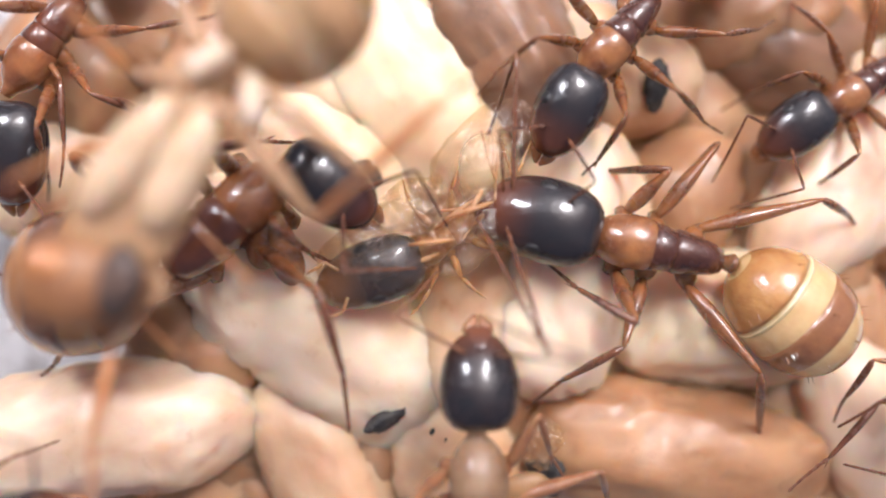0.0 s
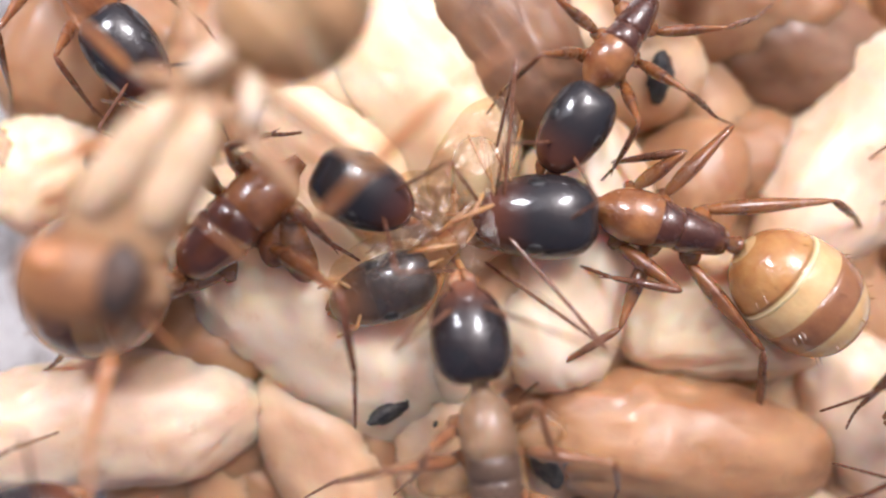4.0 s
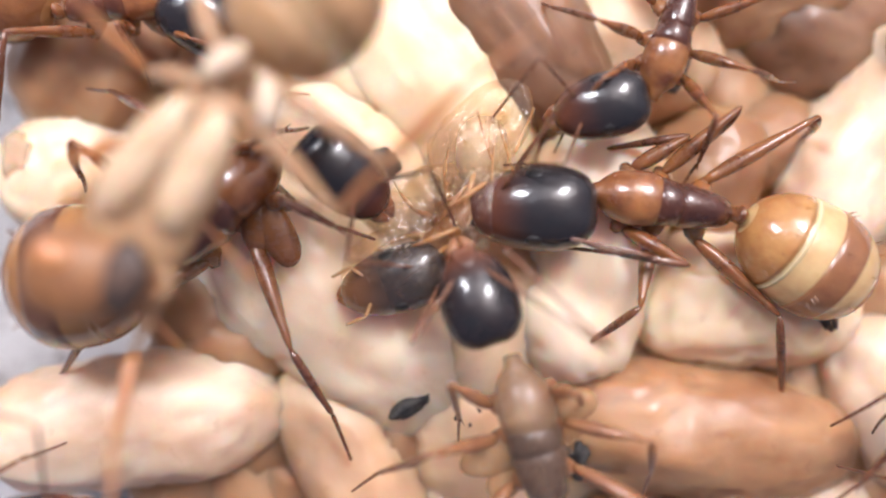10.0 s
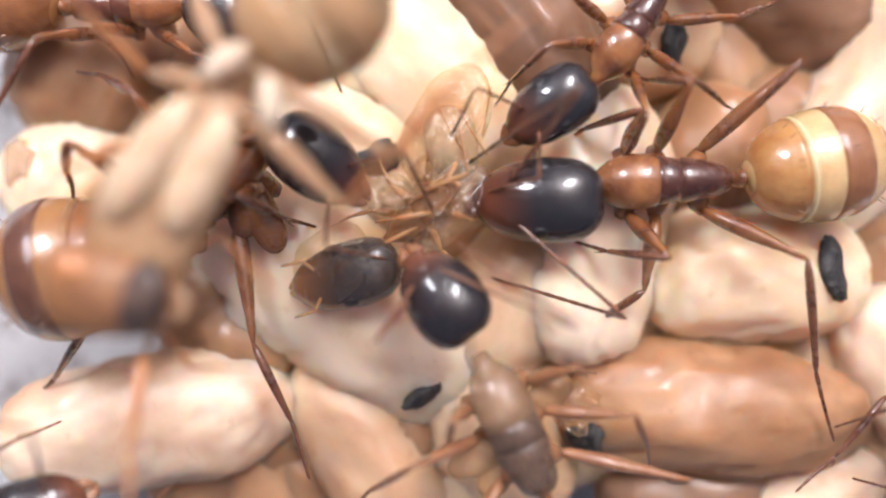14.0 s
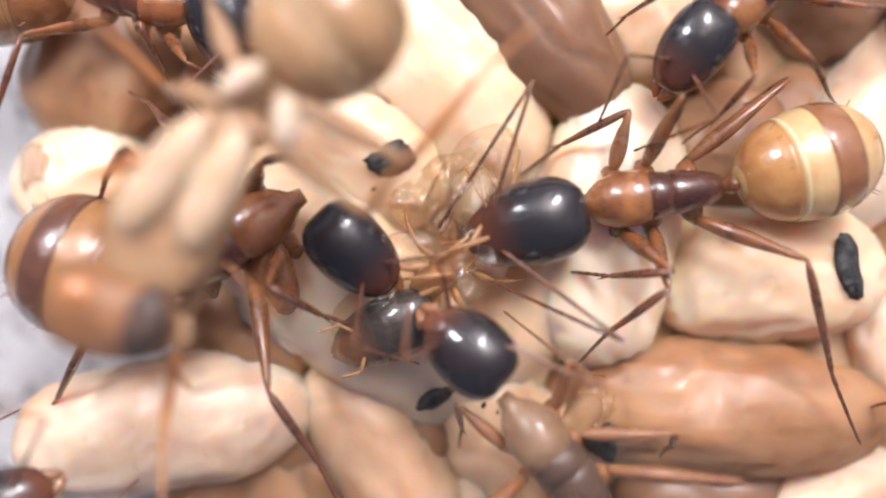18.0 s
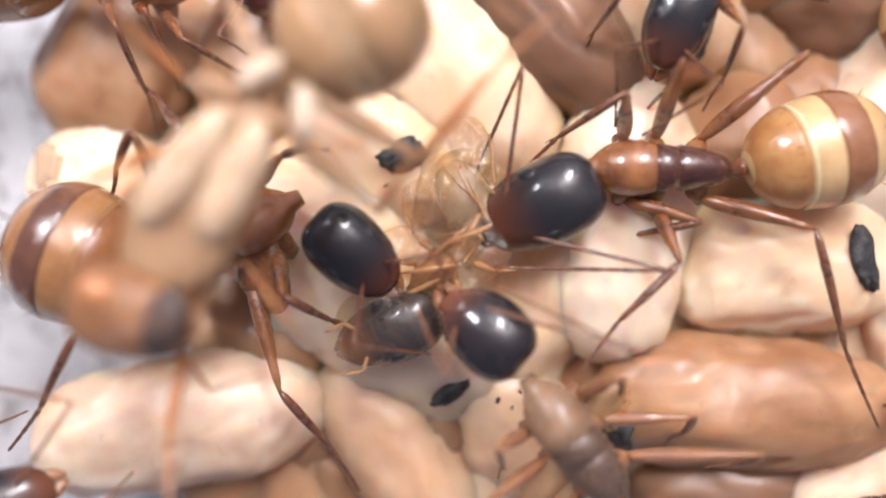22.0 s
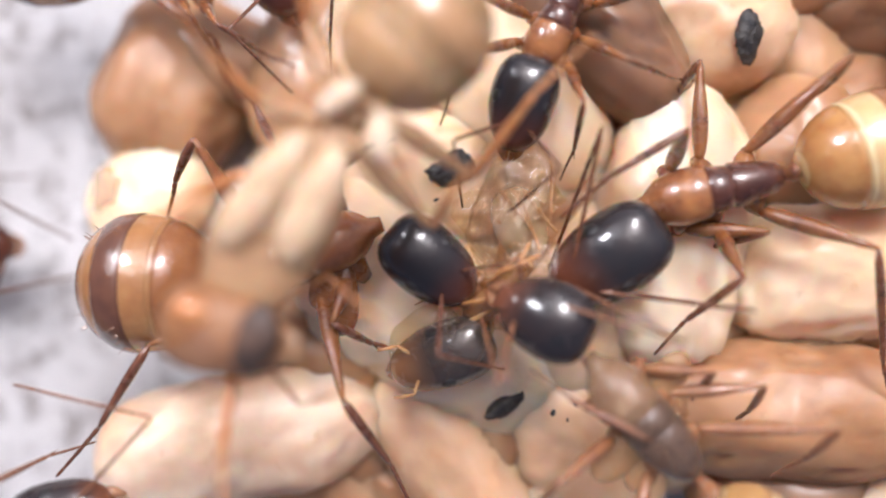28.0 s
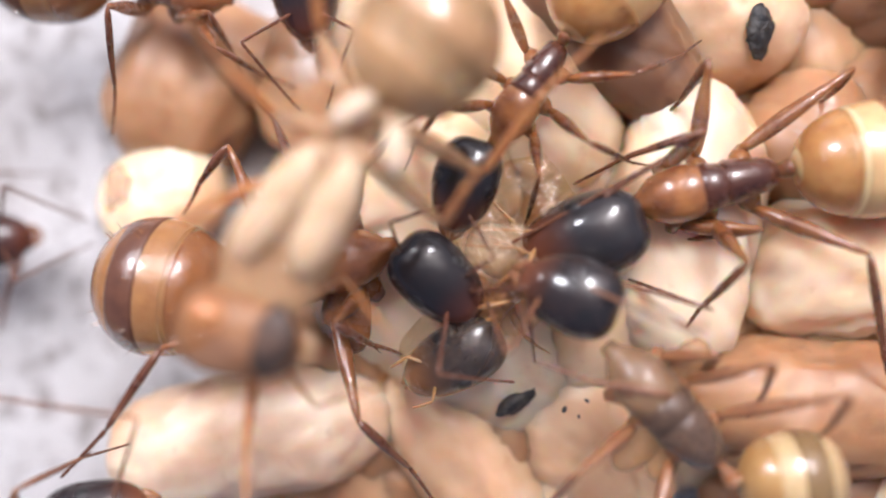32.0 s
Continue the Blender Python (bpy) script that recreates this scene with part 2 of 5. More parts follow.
BLACK = (0.018, 0.018, 0.02)
LOOKS = {
    "worker": dict(head=chitin("black_head", BLACK, (0.115, 0.036, 0.018), 0.13, along=(-0.1, 1.35), shine=0.25), front=chitin("amber_pronotum", (0.36, 0.15, 0.05), (0.14, 0.048, 0.02), 0.18, 0.4),
                   back=chitin("umber_thorax", (0.042, 0.015, 0.010), (0.10, 0.033, 0.018), 0.2), leg=chitin("amber_leg", (0.33, 0.13, 0.04), (0.15, 0.052, 0.02), 0.2, 0.35, clear=0.22),
                   shank=chitin("brown_shank", (0.20, 0.075, 0.034), (0.10, 0.038, 0.02), 0.2, clear=0.1), core=chitin("cream_membrane", (0.63, 0.43, 0.21), (0.50, 0.30, 0.13), 0.14, 0.4),
                   rim=chitin("cream_rim", (0.86, 0.66, 0.38), (0.74, 0.50, 0.25), 0.16, 0.4),
                   plate=chitin("amber_tergite", (0.47, 0.245, 0.085), (0.32, 0.13, 0.042), 0.13, 0.3), dark=chitin("brown_tergite", (0.30, 0.135, 0.055), (0.21, 0.08, 0.035), 0.14, 0.25)),
    "red": dict(head=chitin("black_red_head", BLACK, (0.11, 0.03, 0.016), 0.13, along=(0.1, 1.6), shine=0.25), front=chitin("russet_pronotum", (0.34, 0.135, 0.048), (0.19, 0.066, 0.026), 0.16, 0.4),
                back=chitin("russet_thorax", (0.085, 0.028, 0.016), (0.15, 0.05, 0.024), 0.16, 0.3), leg=chitin("russet_leg", (0.33, 0.132, 0.044), (0.17, 0.06, 0.025), 0.22, 0.3, clear=0.22),
                shank=chitin("russet_shank", (0.17, 0.062, 0.03), (0.09, 0.032, 0.018), 0.2), core=chitin("tan_membrane", (0.36, 0.18, 0.068), (0.26, 0.115, 0.044), 0.14, 0.3),
                plate=chitin("honey_tergite", (0.27, 0.11, 0.038), (0.18, 0.066, 0.026), 0.14, 0.25), dark=chitin("dark_tergite", (0.14, 0.06, 0.033), (0.09, 0.038, 0.024), 0.14)),
    "dusky": dict(head=chitin("slate_head", (0.015, 0.015, 0.017), (0.20, 0.07, 0.035), 0.17, along=(0.3, 1.6), shine=0.25), front=chitin("grey_tan_pronotum", (0.35, 0.22, 0.128), (0.23, 0.132, 0.074), 0.3, 0.4, coat=0.4, clear=0.35),
                  back=chitin("grey_brown_thorax", (0.14, 0.086, 0.057), (0.08, 0.048, 0.034), 0.28, coat=0.4, clear=0.2), leg=chitin("straw_leg", (0.36, 0.17, 0.075), (0.25, 0.105, 0.05), 0.3, 0.3, clear=0.2),
                  shank=chitin("tan_shank", (0.28, 0.12, 0.055), (0.18, 0.07, 0.035), 0.3, clear=0.2), core=chitin("olive_membrane", (0.52, 0.38, 0.20), (0.42, 0.27, 0.13), 0.22, 0.3),
                  plate=chitin("straw_tergite", (0.44, 0.26, 0.10), (0.32, 0.17, 0.06), 0.16, 0.2), dark=chitin("olive_tergite", (0.22, 0.14, 0.06), (0.16, 0.09, 0.04), 0.16)),
    "callow": dict(head=chitin("grey_head", (0.05, 0.04, 0.035), (0.30, 0.13, 0.05), 0.18, 0.2, along=(0.0, 1.3), clear=0.12), front=chitin("callow_pronotum", (0.50, 0.27, 0.12), (0.34, 0.155, 0.06), 0.2, 0.6, clear=0.4),
                   back=chitin("callow_thorax", (0.50, 0.26, 0.11), (0.36, 0.16, 0.06), 0.2, 0.6, clear=0.4), leg=chitin("callow_leg", (0.66, 0.36, 0.14), (0.46, 0.21, 0.08), 0.25, 0.4, clear=0.3),
                   shank=chitin("callow_shank", (0.60, 0.32, 0.13), (0.44, 0.19, 0.075), 0.25, 0.4, clear=0.3), core=chitin("callow_membrane", (0.86, 0.70, 0.48), (0.78, 0.56, 0.33), 0.14, 0.5, clear=0.68),
                   plate=chitin("callow_tergite", (0.80, 0.62, 0.42), (0.70, 0.48, 0.28), 0.2, 0.3, clear=0.5), dark=chitin("callow_band", (0.66, 0.44, 0.22), (0.56, 0.34, 0.16), 0.2, 0.3, clear=0.4)),
    "pale": dict(joint=chitin("white_joint", (0.82, 0.71, 0.58), (0.66, 0.50, 0.35), 0.35, 0.4, coat=0.0, clear=0.2),
                 head=chitin("tan_head", (0.36, 0.17, 0.07), (0.22, 0.088, 0.036), 0.4, coat=0.0, clear=0.3), front=chitin("ivory_coxa", (0.79, 0.64, 0.47), (0.53, 0.35, 0.195), 0.4, 0.5, coat=0.0, clear=0.25),
                 back=chitin("ivory_thorax", (0.48, 0.30, 0.16), (0.36, 0.20, 0.10), 0.4, 0.3, coat=0.0, clear=0.3), leg=chitin("ivory_leg", (0.50, 0.31, 0.165), (0.40, 0.22, 0.11), 0.3, 0.3, clear=0.35),
                 shank=chitin("orange_shank", (0.50, 0.22, 0.07), (0.40, 0.15, 0.05), 0.3, 0.2), core=chitin("olive_gaster", (0.47, 0.29, 0.14), (0.27, 0.15, 0.068), 0.5, 0.3, coat=0.0, clear=0.28),
                 plate=chitin("tan_tergite", (0.48, 0.29, 0.145), (0.40, 0.22, 0.10), 0.2, 0.2), dark=chitin("tawny_tergite", (0.44, 0.26, 0.125), (0.36, 0.19, 0.09), 0.2)),
}
HIP = chitin("straw_hip", (0.46, 0.27, 0.125), (0.34, 0.18, 0.08), 0.3, 0.4, coat=0.2, clear=0.5)
MOUTH = chitin("dark_mouth", (0.02, 0.018, 0.018), (0.11, 0.06, 0.04), 0.5, coat=0.0, clear=0.15)
EYE = chitin("black_eye", (0.008, 0.008, 0.009), (0.02, 0.018, 0.018), 0.35, coat=0.1)


# ---- mesh helpers ----
def meshed(name, verts, faces, mat, smooth=True, k=1.0):
    me = bpy.data.meshes.new(name)
    me.from_pydata([tuple(c * MM * k for c in v) for v in verts], [], faces)
    me.materials.append(mat)
    if smooth:
        me.polygons.foreach_set("use_smooth", [True] * len(me.polygons))
    me.update()
    return me


def part(name, me, parent, label=""):
    ob = new(name, me)
    ob.parent = parent
    return tagged(ob, label)


def loft(rings, sides=20, squareness=1.0, wobble=0.0, seed=0):
    """Rings (x, half width, half height, lift) closed into one skin along x."""
    verts, faces = [], []
    for x, w, h, z in rings:
        for k in range(sides):
            a = 2 * math.pi * k / sides
            c, s = math.cos(a), math.sin(a)
            y, u = w * math.copysign(abs(c) ** squareness, c), h * math.copysign(abs(s) ** squareness, s)
            d = 1 + wobble * noise.noise(Vector((x * 1.3 + seed * 7.1, y * 1.3, u * 1.3 + seed)))
            verts.append((x, y * d, z + u * d))
    for i in range(len(rings) - 1):
        for k in range(sides):
            a, b = i * sides + k, i * sides + (k + 1) % sides
            faces.append((a, a + sides, b + sides, b))
    faces.append(tuple(range(sides)))
    faces.append(tuple(range((len(rings) - 1) * sides, len(rings) * sides))[::-1])
    return verts, [f[::-1] for f in faces]


def egg(length, width, height, n=14, blunt=2.0, taper=0.0):
    """Rings of an egg along x about the origin; taper narrows the front."""
    rings = []
    for i in range(n + 1):
        u = -math.cos(math.pi * (0.02 + 0.96 * i / n))
        r = (1 - abs(u) ** blunt) ** (1 / blunt) * (1 - taper * u)
        rings.append((u * length / 2, max(r, 0.03) * width / 2, max(r, 0.03) * height / 2, 0.0))
    return rings


def limb_mesh(name, length, r0, r1, mat, swell=0.0, bow=0.0, beads=0):
    """A leg segment along +x from its joint, swollen in the middle; beads: the short links of a foot or a feeler."""
    rings, steps = [], beads * 4 if beads else 10
    for i in range(steps + 1):
        u = i / steps
        r = r0 + (r1 - r0) * u + swell * math.sin(math.pi * min(1, u * 1.15)) * (1 - 0.5 * u)
        if beads:
            r *= (0.82, 0.98, 1.04, 1.08)[i % 4]
        elif i == steps - 1:
            r *= 1.15
        if i in (0, steps):
            r *= 0.55
        rings.append((length * u, r * 0.8, r, bow * math.sin(math.pi * u)))
    return meshed(name, *loft(rings, 8 if beads else 12), mat)


def hairs(points, length, mat, name):
    """Fine bristles, each a thin three-sided spike: points are (place, direction)."""
    verts, faces = [], []
    for (x, y, z), d in points:
        d = Vector(d).normalized()
        s = d.orthogonal().normalized() * 0.018
        t = d.cross(s)
        b = len(verts)
        for k in range(3):
            a = 2.094 * k
            q = s * math.cos(a) + t * math.sin(a)
            verts.append((x + q.x, y + q.y, z + q.z))
        verts.append((x + d.x * length, y + d.y * length, z + d.z * length))
        faces += [(b, b + 1, b + 3), (b + 1, b + 2, b + 3), (b + 2, b, b + 3)]
    return meshed(name, verts, faces, mat, False)


# ---- the nest floor ----
def build_floor():
    n, half = 90, 45.0
    verts, faces = [], []
    for i in range(n + 1):
        for j in range(n + 1):
            x, y = (2 * i / n - 1) * half, (2 * j / n - 1) * half
            verts.append((x, y, -4.5 + 0.4 * noise.noise(Vector((x * 0.25, y * 0.25, 0.3))) + 0.12 * noise.noise(Vector((x, y, 4.0)))))
    for i in range(n):
        for j in range(n):
            a = i * (n + 1) + j
            faces.append((a, a + n + 1, a + n + 2, a + 1))
    ob = new("floor", meshed("floor", verts, faces, PLASTER))
    tagged(ob, "rough white plaster floor of the ant nest, speckled grey", "floor", kind="structure")


build_floor()


# ---- cocoons ----
def cocoon(x, y, z, length, width, turn, tint, seed, tilt=0.0, spot=None, dent=0.1, stain=False):
    """One silk cocoon, dented and creased; spot: the black meconium that shows through one end."""
    rng = random.Random(seed)
    rings = egg(length, width, width * rng.uniform(0.80, 0.92), 40, 2.5, rng.uniform(-0.14, 0.14))
    verts, faces = loft(rings, 48)
    out = []
    for v in verts:
        p = Vector(v)
        k = noise.noise(Vector((p.x * 0.45 + seed, p.y * 0.6, p.z * 0.6))) * dent * 1.5
        k += noise.noise(Vector((p.x * 0.9 - seed, p.y * 1.6, p.z * 1.6))) * dent * 0.5
        for f, o in ((0.55, 3.0), (0.9, 9.0)):
            fold = abs(noise.noise(Vector((p.x * f * 0.7 + o * seed, p.y * f * 1.5 + seed, p.z * f * 1.5 + o))))
            k -= max(0.0, 0.09 - fold) * dent * 7
        out.append((p.x * (1 + 0.3 * k), p.y * (1 + k), p.z * (1 + k)))
    ob = new("cocoon", meshed("cocoon", out, faces, SILK[tint]))
    ob.matrix_basis = pose(x * MM, y * MM, z * MM, 0, tilt, turn) @ pose(0, 0, 0, rng.uniform(-40, 40))
    words = {"cream": "cream papery silk cocoon in the heap", "white": "creamy white silk cocoon in the heap", "ivory": "bright ivory silk cocoon in the heap",
             "pearl": "pearly white silk cocoon in the heap", "pink": "pinkish tan silk cocoon in the heap", "tan": "ruddy tan silk cocoon in the heap", "brown": "reddish brown silk cocoon in the heap"}
    tagged(ob, words[tint] + (", grey-tan blotch at one end" if stain else ", black spot at one end" if spot else ""), "ant cocoon", "heap of cocoons")
    if spot:
        # on the upper side, at the place given (x, y, width, length, turn)
        sx, sy, sw, sl, sturn = spot
        seen = [(math.hypot(q.x / MM - sx, q.y / MM - sy), q) for q in (ob.matrix_basis @ (Vector(v) * MM) for v in out) if q.z / MM > z + 0.1]
        top = min(seen, key=lambda e: e[0])[1]
        side = (top - ob.matrix_basis.translation).normalized()
        bv, bf = loft(egg(sl, sw, 0.4, 12, 2.8), 16)
        blot = []
        for v in bv:
            p = Vector(v)
            k = 1 + 0.35 * noise.noise(p * 2.2 + Vector((seed, 0, 0))) + 0.25 * noise.noise(p * 7 + Vector((seed, 0, 0)))
            blot.append((p.x * k, p.y * k, p.z * k))
        sp = part("meconium_spot", meshed("meconium_spot", blot, bf, BLOTCH if stain else SOOT), ob, "faint grey-tan blotch" if stain else "black crusty spot")
        lean = Vector((0, 0, 1)).rotation_difference((side + Vector((0, 0, 0.8))).normalized()).to_matrix().to_4x4()
        sp.matrix_basis = ob.matrix_basis.inverted() @ Matrix.Translation(Vector((sx * MM, sy * MM, top.z))) @ lean @ pose(0, 0, 0, 0, 0, sturn)
    return ob


def heap():
    cocoon(-0.26, 5.00, -1.9, 8.21, 4.56, -54, "ivory", 1)
    cocoon(2.42, 6.02, -1.2, 6.64, 3.54, -51, "brown", 2)
    cocoon(1.32, 7.28, -3.0, 4.13, 2.70, -16, "pink", 3)
    cocoon(9.01, 7.84, -2.1, 5.06, 3.53, 14, "tan", 4)
    cocoon(5.12, 5.87, -2.0, 5.19, 3.51, -13, "cream", 5, spot=(6.17, 5.25, 0.7, 1.15, 79))
    cocoon(10.93, 6.59, -2.6, 6.88, 3.75, -19, "brown", 6)
    cocoon(12.14, 3.88, -1.9, 7.90, 4.10, 58, "white", 7)
    cocoon(9.11, 3.76, -2.6, 3.60, 3.13, 20, "tan", 8)
    cocoon(7.47, 2.71, -2.2, 3.85, 3.23, 64, "pink", 9)
    cocoon(4.29, 0.55, -1.4, 7.44, 4.09, 81, "pearl", 10)
    cocoon(8.62, -0.74, -1.7, 6.03, 4.07, 2, "ivory", 11, spot=(10.10, -0.41, 0.68, 1.51, 95))
    cocoon(7.56, -4.29, -1.5, 8.22, 3.74, -4, "tan", 12, spot=(4.02, -4.91, 0.96, 1.02, -1))
    cocoon(-2.47, -1.26, -1.7, 8.89, 4.82, -36, "pearl", 13, spot=(-0.12, -3.71, 0.51, 1.09, 19))
    cocoon(-7.26, -4.59, -1.3, 7.85, 3.70, 11, "white", 14)
    cocoon(-5.55, -2.05, -2.3, 4.64, 3.25, -32, "pink", 15)
    cocoon(-1.57, -5.41, -1.8, 5.90, 3.10, -56, "cream", 16)
    cocoon(1.71, -5.17, -2.3, 5.25, 3.71, -46, "cream", 17)
    cocoon(-10.1, 2.05, -2.9, 3.81, 3.42, 30, "ivory", 18, spot=(-10.95, 2.24, 0.85, 1.2, 75), stain=True)
    cocoon(-9.45, 5.26, -3.3, 5.3, 4.35, 70, "pink", 19)
    cocoon(-1.98, 2.59, -1.7, 4.97, 3.01, -41, "ivory", 20, spot=(-1.34, 2.20, 0.83, 1.13, 19))
    cocoon(12.72, -3.25, -1.9, 5.02, 3.04, -62, "white", 21)
    cocoon(7.14, -6.58, -2.4, 5.12, 2.79, -0, "brown", 22)
    cocoon(10.45, -6.59, -1.9, 3.95, 2.58, 25, "white", 23)
    cocoon(-0.93, -5.17, -2.2, 4.62, 2.77, 60, "tan", 24)
    cocoon(8.75, -1.87, -2.6, 4.69, 3.13, 23, "pink", 25)
    cocoon(-2.58, 5.14, -2.6, 5.94, 4.07, -32, "cream", 26)
    cocoon(2.61, -0.99, -2.1, 6.44, 3.98, 54, "cream", 27)
    cocoon(-5.25, 5.25, -2.8, 5.05, 3.79, 64, "pink", 28)
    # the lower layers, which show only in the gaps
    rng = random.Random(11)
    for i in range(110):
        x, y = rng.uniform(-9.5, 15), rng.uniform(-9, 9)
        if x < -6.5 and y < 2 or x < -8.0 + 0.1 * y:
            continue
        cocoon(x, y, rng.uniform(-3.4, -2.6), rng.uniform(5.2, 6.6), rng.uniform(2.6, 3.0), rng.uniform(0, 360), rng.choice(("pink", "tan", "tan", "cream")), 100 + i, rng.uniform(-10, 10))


heap()


def shed_skin(x, y, z, length, width, turn, seed, label):
    """A crumpled clear skin: a thin double sheet."""
    n, verts, faces = 22, [], []
    for lift in (0.0, 0.04):
        for i in range(n + 1):
            for j in range(n + 1):
                u, v = 2 * i / n - 1, 2 * j / n - 1
                r = math.sqrt(max(0.0, 1 - 0.45 * u * u)) * (1 + 0.25 * noise.noise(Vector((u * 2, seed, 0))))
                p = Vector((u * 2.2, v * 2.2, seed))
                verts.append((u * length / 2, v * r * width / 2, lift + 0.6 * noise.noise(p) + 0.28 * abs(noise.noise(p * 1.9)) + 0.05 * abs(noise.noise(p * 4.1)) + 0.35 * (1 - v * v) * (1 - u * u)))
    for s in (0, 1):
        o = s * (n + 1) ** 2
        for i in range(n):
            for j in range(n):
                a = o + i * (n + 1) + j
                f = (a, a + n + 1, a + n + 2, a + 1)
                faces.append(f if s else f[::-1])
    ob = new("shed_skin", meshed("shed_skin", verts, faces, FILM))
    ob.matrix_basis = pose(x * MM, y * MM, z * MM, 0, 0, turn)
    return tagged(ob, label, "shed skin")


shed_skin(0.07, 1.19, 0.45, 2.47, 1.92, 35, 3, "crumpled clear amber skin shed by the callow ant")
shed_skin(3.64, -3.88, 0.3, 1.17, 0.97, 60, 5, "curled amber flap torn from a cocoon")


def crumb(x, y, z, size, seed):
    """A speck of dirt on a cocoon."""
    ob = new("crumb", meshed("crumb", *loft(egg(size * 1.6, size, size * 0.7, 8), 10, wobble=0.5, seed=seed), SOOT))
    ob.matrix_basis = pose(x * MM, y * MM, z * MM, 0, 0, seed * 67)
    return tagged(ob, "tiny dark brown crumb of dirt lying on a cocoon", "crumb", "crumbs on the cocoons")


crumb(1.02, -3.91, -0.25, 0.12, 1)
crumb(1.59, -3.73, -0.4, 0.09, 2)
crumb(-1.70, 1.47, 0.05, 0.1, 3)
crumb(1.38, -4.12, -0.4, 0.07, 4)


# ---- ants ----
HIPS = {"front": (0.75, 0.42, -0.35), "middle": (0.1, 0.42, -0.4), "hind": (-0.7, 0.36, -0.35)}
STANCE = {"front": ((2.1, 1.7), (4.0, 2.3)), "middle": ((0.5, 2.3), (-0.2, 4.6)), "hind": ((-1.9, 2.3), (-4.3, 3.6))}


def spread(a, b):
    """The pose of a segment from a to b (mm), x along it."""
    d = Vector(b) - Vector(a)
    q = d.to_track_quat("X", "Z")
    return Matrix.Translation(Vector(a) * MM) @ q.to_matrix().to_4x4()


def joint(hip, knee, foot, upper, lower, up=1.0):
    """Where knee and foot come to lie for segments of fixed length, seen from above at the points given."""
    hip = Vector(hip)
    d = Vector((knee[0] - hip.x, knee[1] - hip.y))
    k = min(d.length, upper * 0.995)
    d = d.normalized() * k if d.length > 1e-6 else Vector((0.0, 0.0))
    kn = Vector((hip.x + d.x, hip.y + d.y, hip.z + up * math.sqrt(max(0.0, upper ** 2 - k ** 2))))
    e = Vector((foot[0] - kn.x, foot[1] - kn.y))
    k = min(e.length, lower * 0.995)
    e = e.normalized() * k if e.length > 1e-6 else Vector((0.0, 0.0))
    fo = Vector((kn.x + e.x, kn.y + e.y, kn.z - up * math.sqrt(max(0.0, lower ** 2 - k ** 2))))
    return kn, fo


def head_mesh(mat, k, long=1.05):
    rings = []
    for i in range(19):
        u = -math.cos(math.pi * (0.03 + 0.94 * i / 18))
        r = (1 - abs(u) ** 2.25) ** (1 / 2.25)
        rings.append((1.47 * u, 1.09 * r * (1 - 0.11 * u), 0.78 * r * (1 - 0.1 * u), -0.08 * max(0.0, u)))
    verts, faces = loft([(x * long, w * (1.45 - 0.48 * long), h, z) for x, w, h, z in rings], 32, 1.0, wobble=0.02, seed=2)
    # the hollow between the two rounded hind corners
    out = []
    for x, y, z in verts:
        rear = min(1.0, max(0.0, (-x - 0.45) / 0.95))
        out.append((x + 0.09 * rear * rear * math.exp(-(y / 0.42) ** 2), y * (1 + 0.03 * rear), z - 0.05 * rear * math.exp(-(y / 0.3) ** 2)))
    return meshed("head", out, faces, mat, k=k)


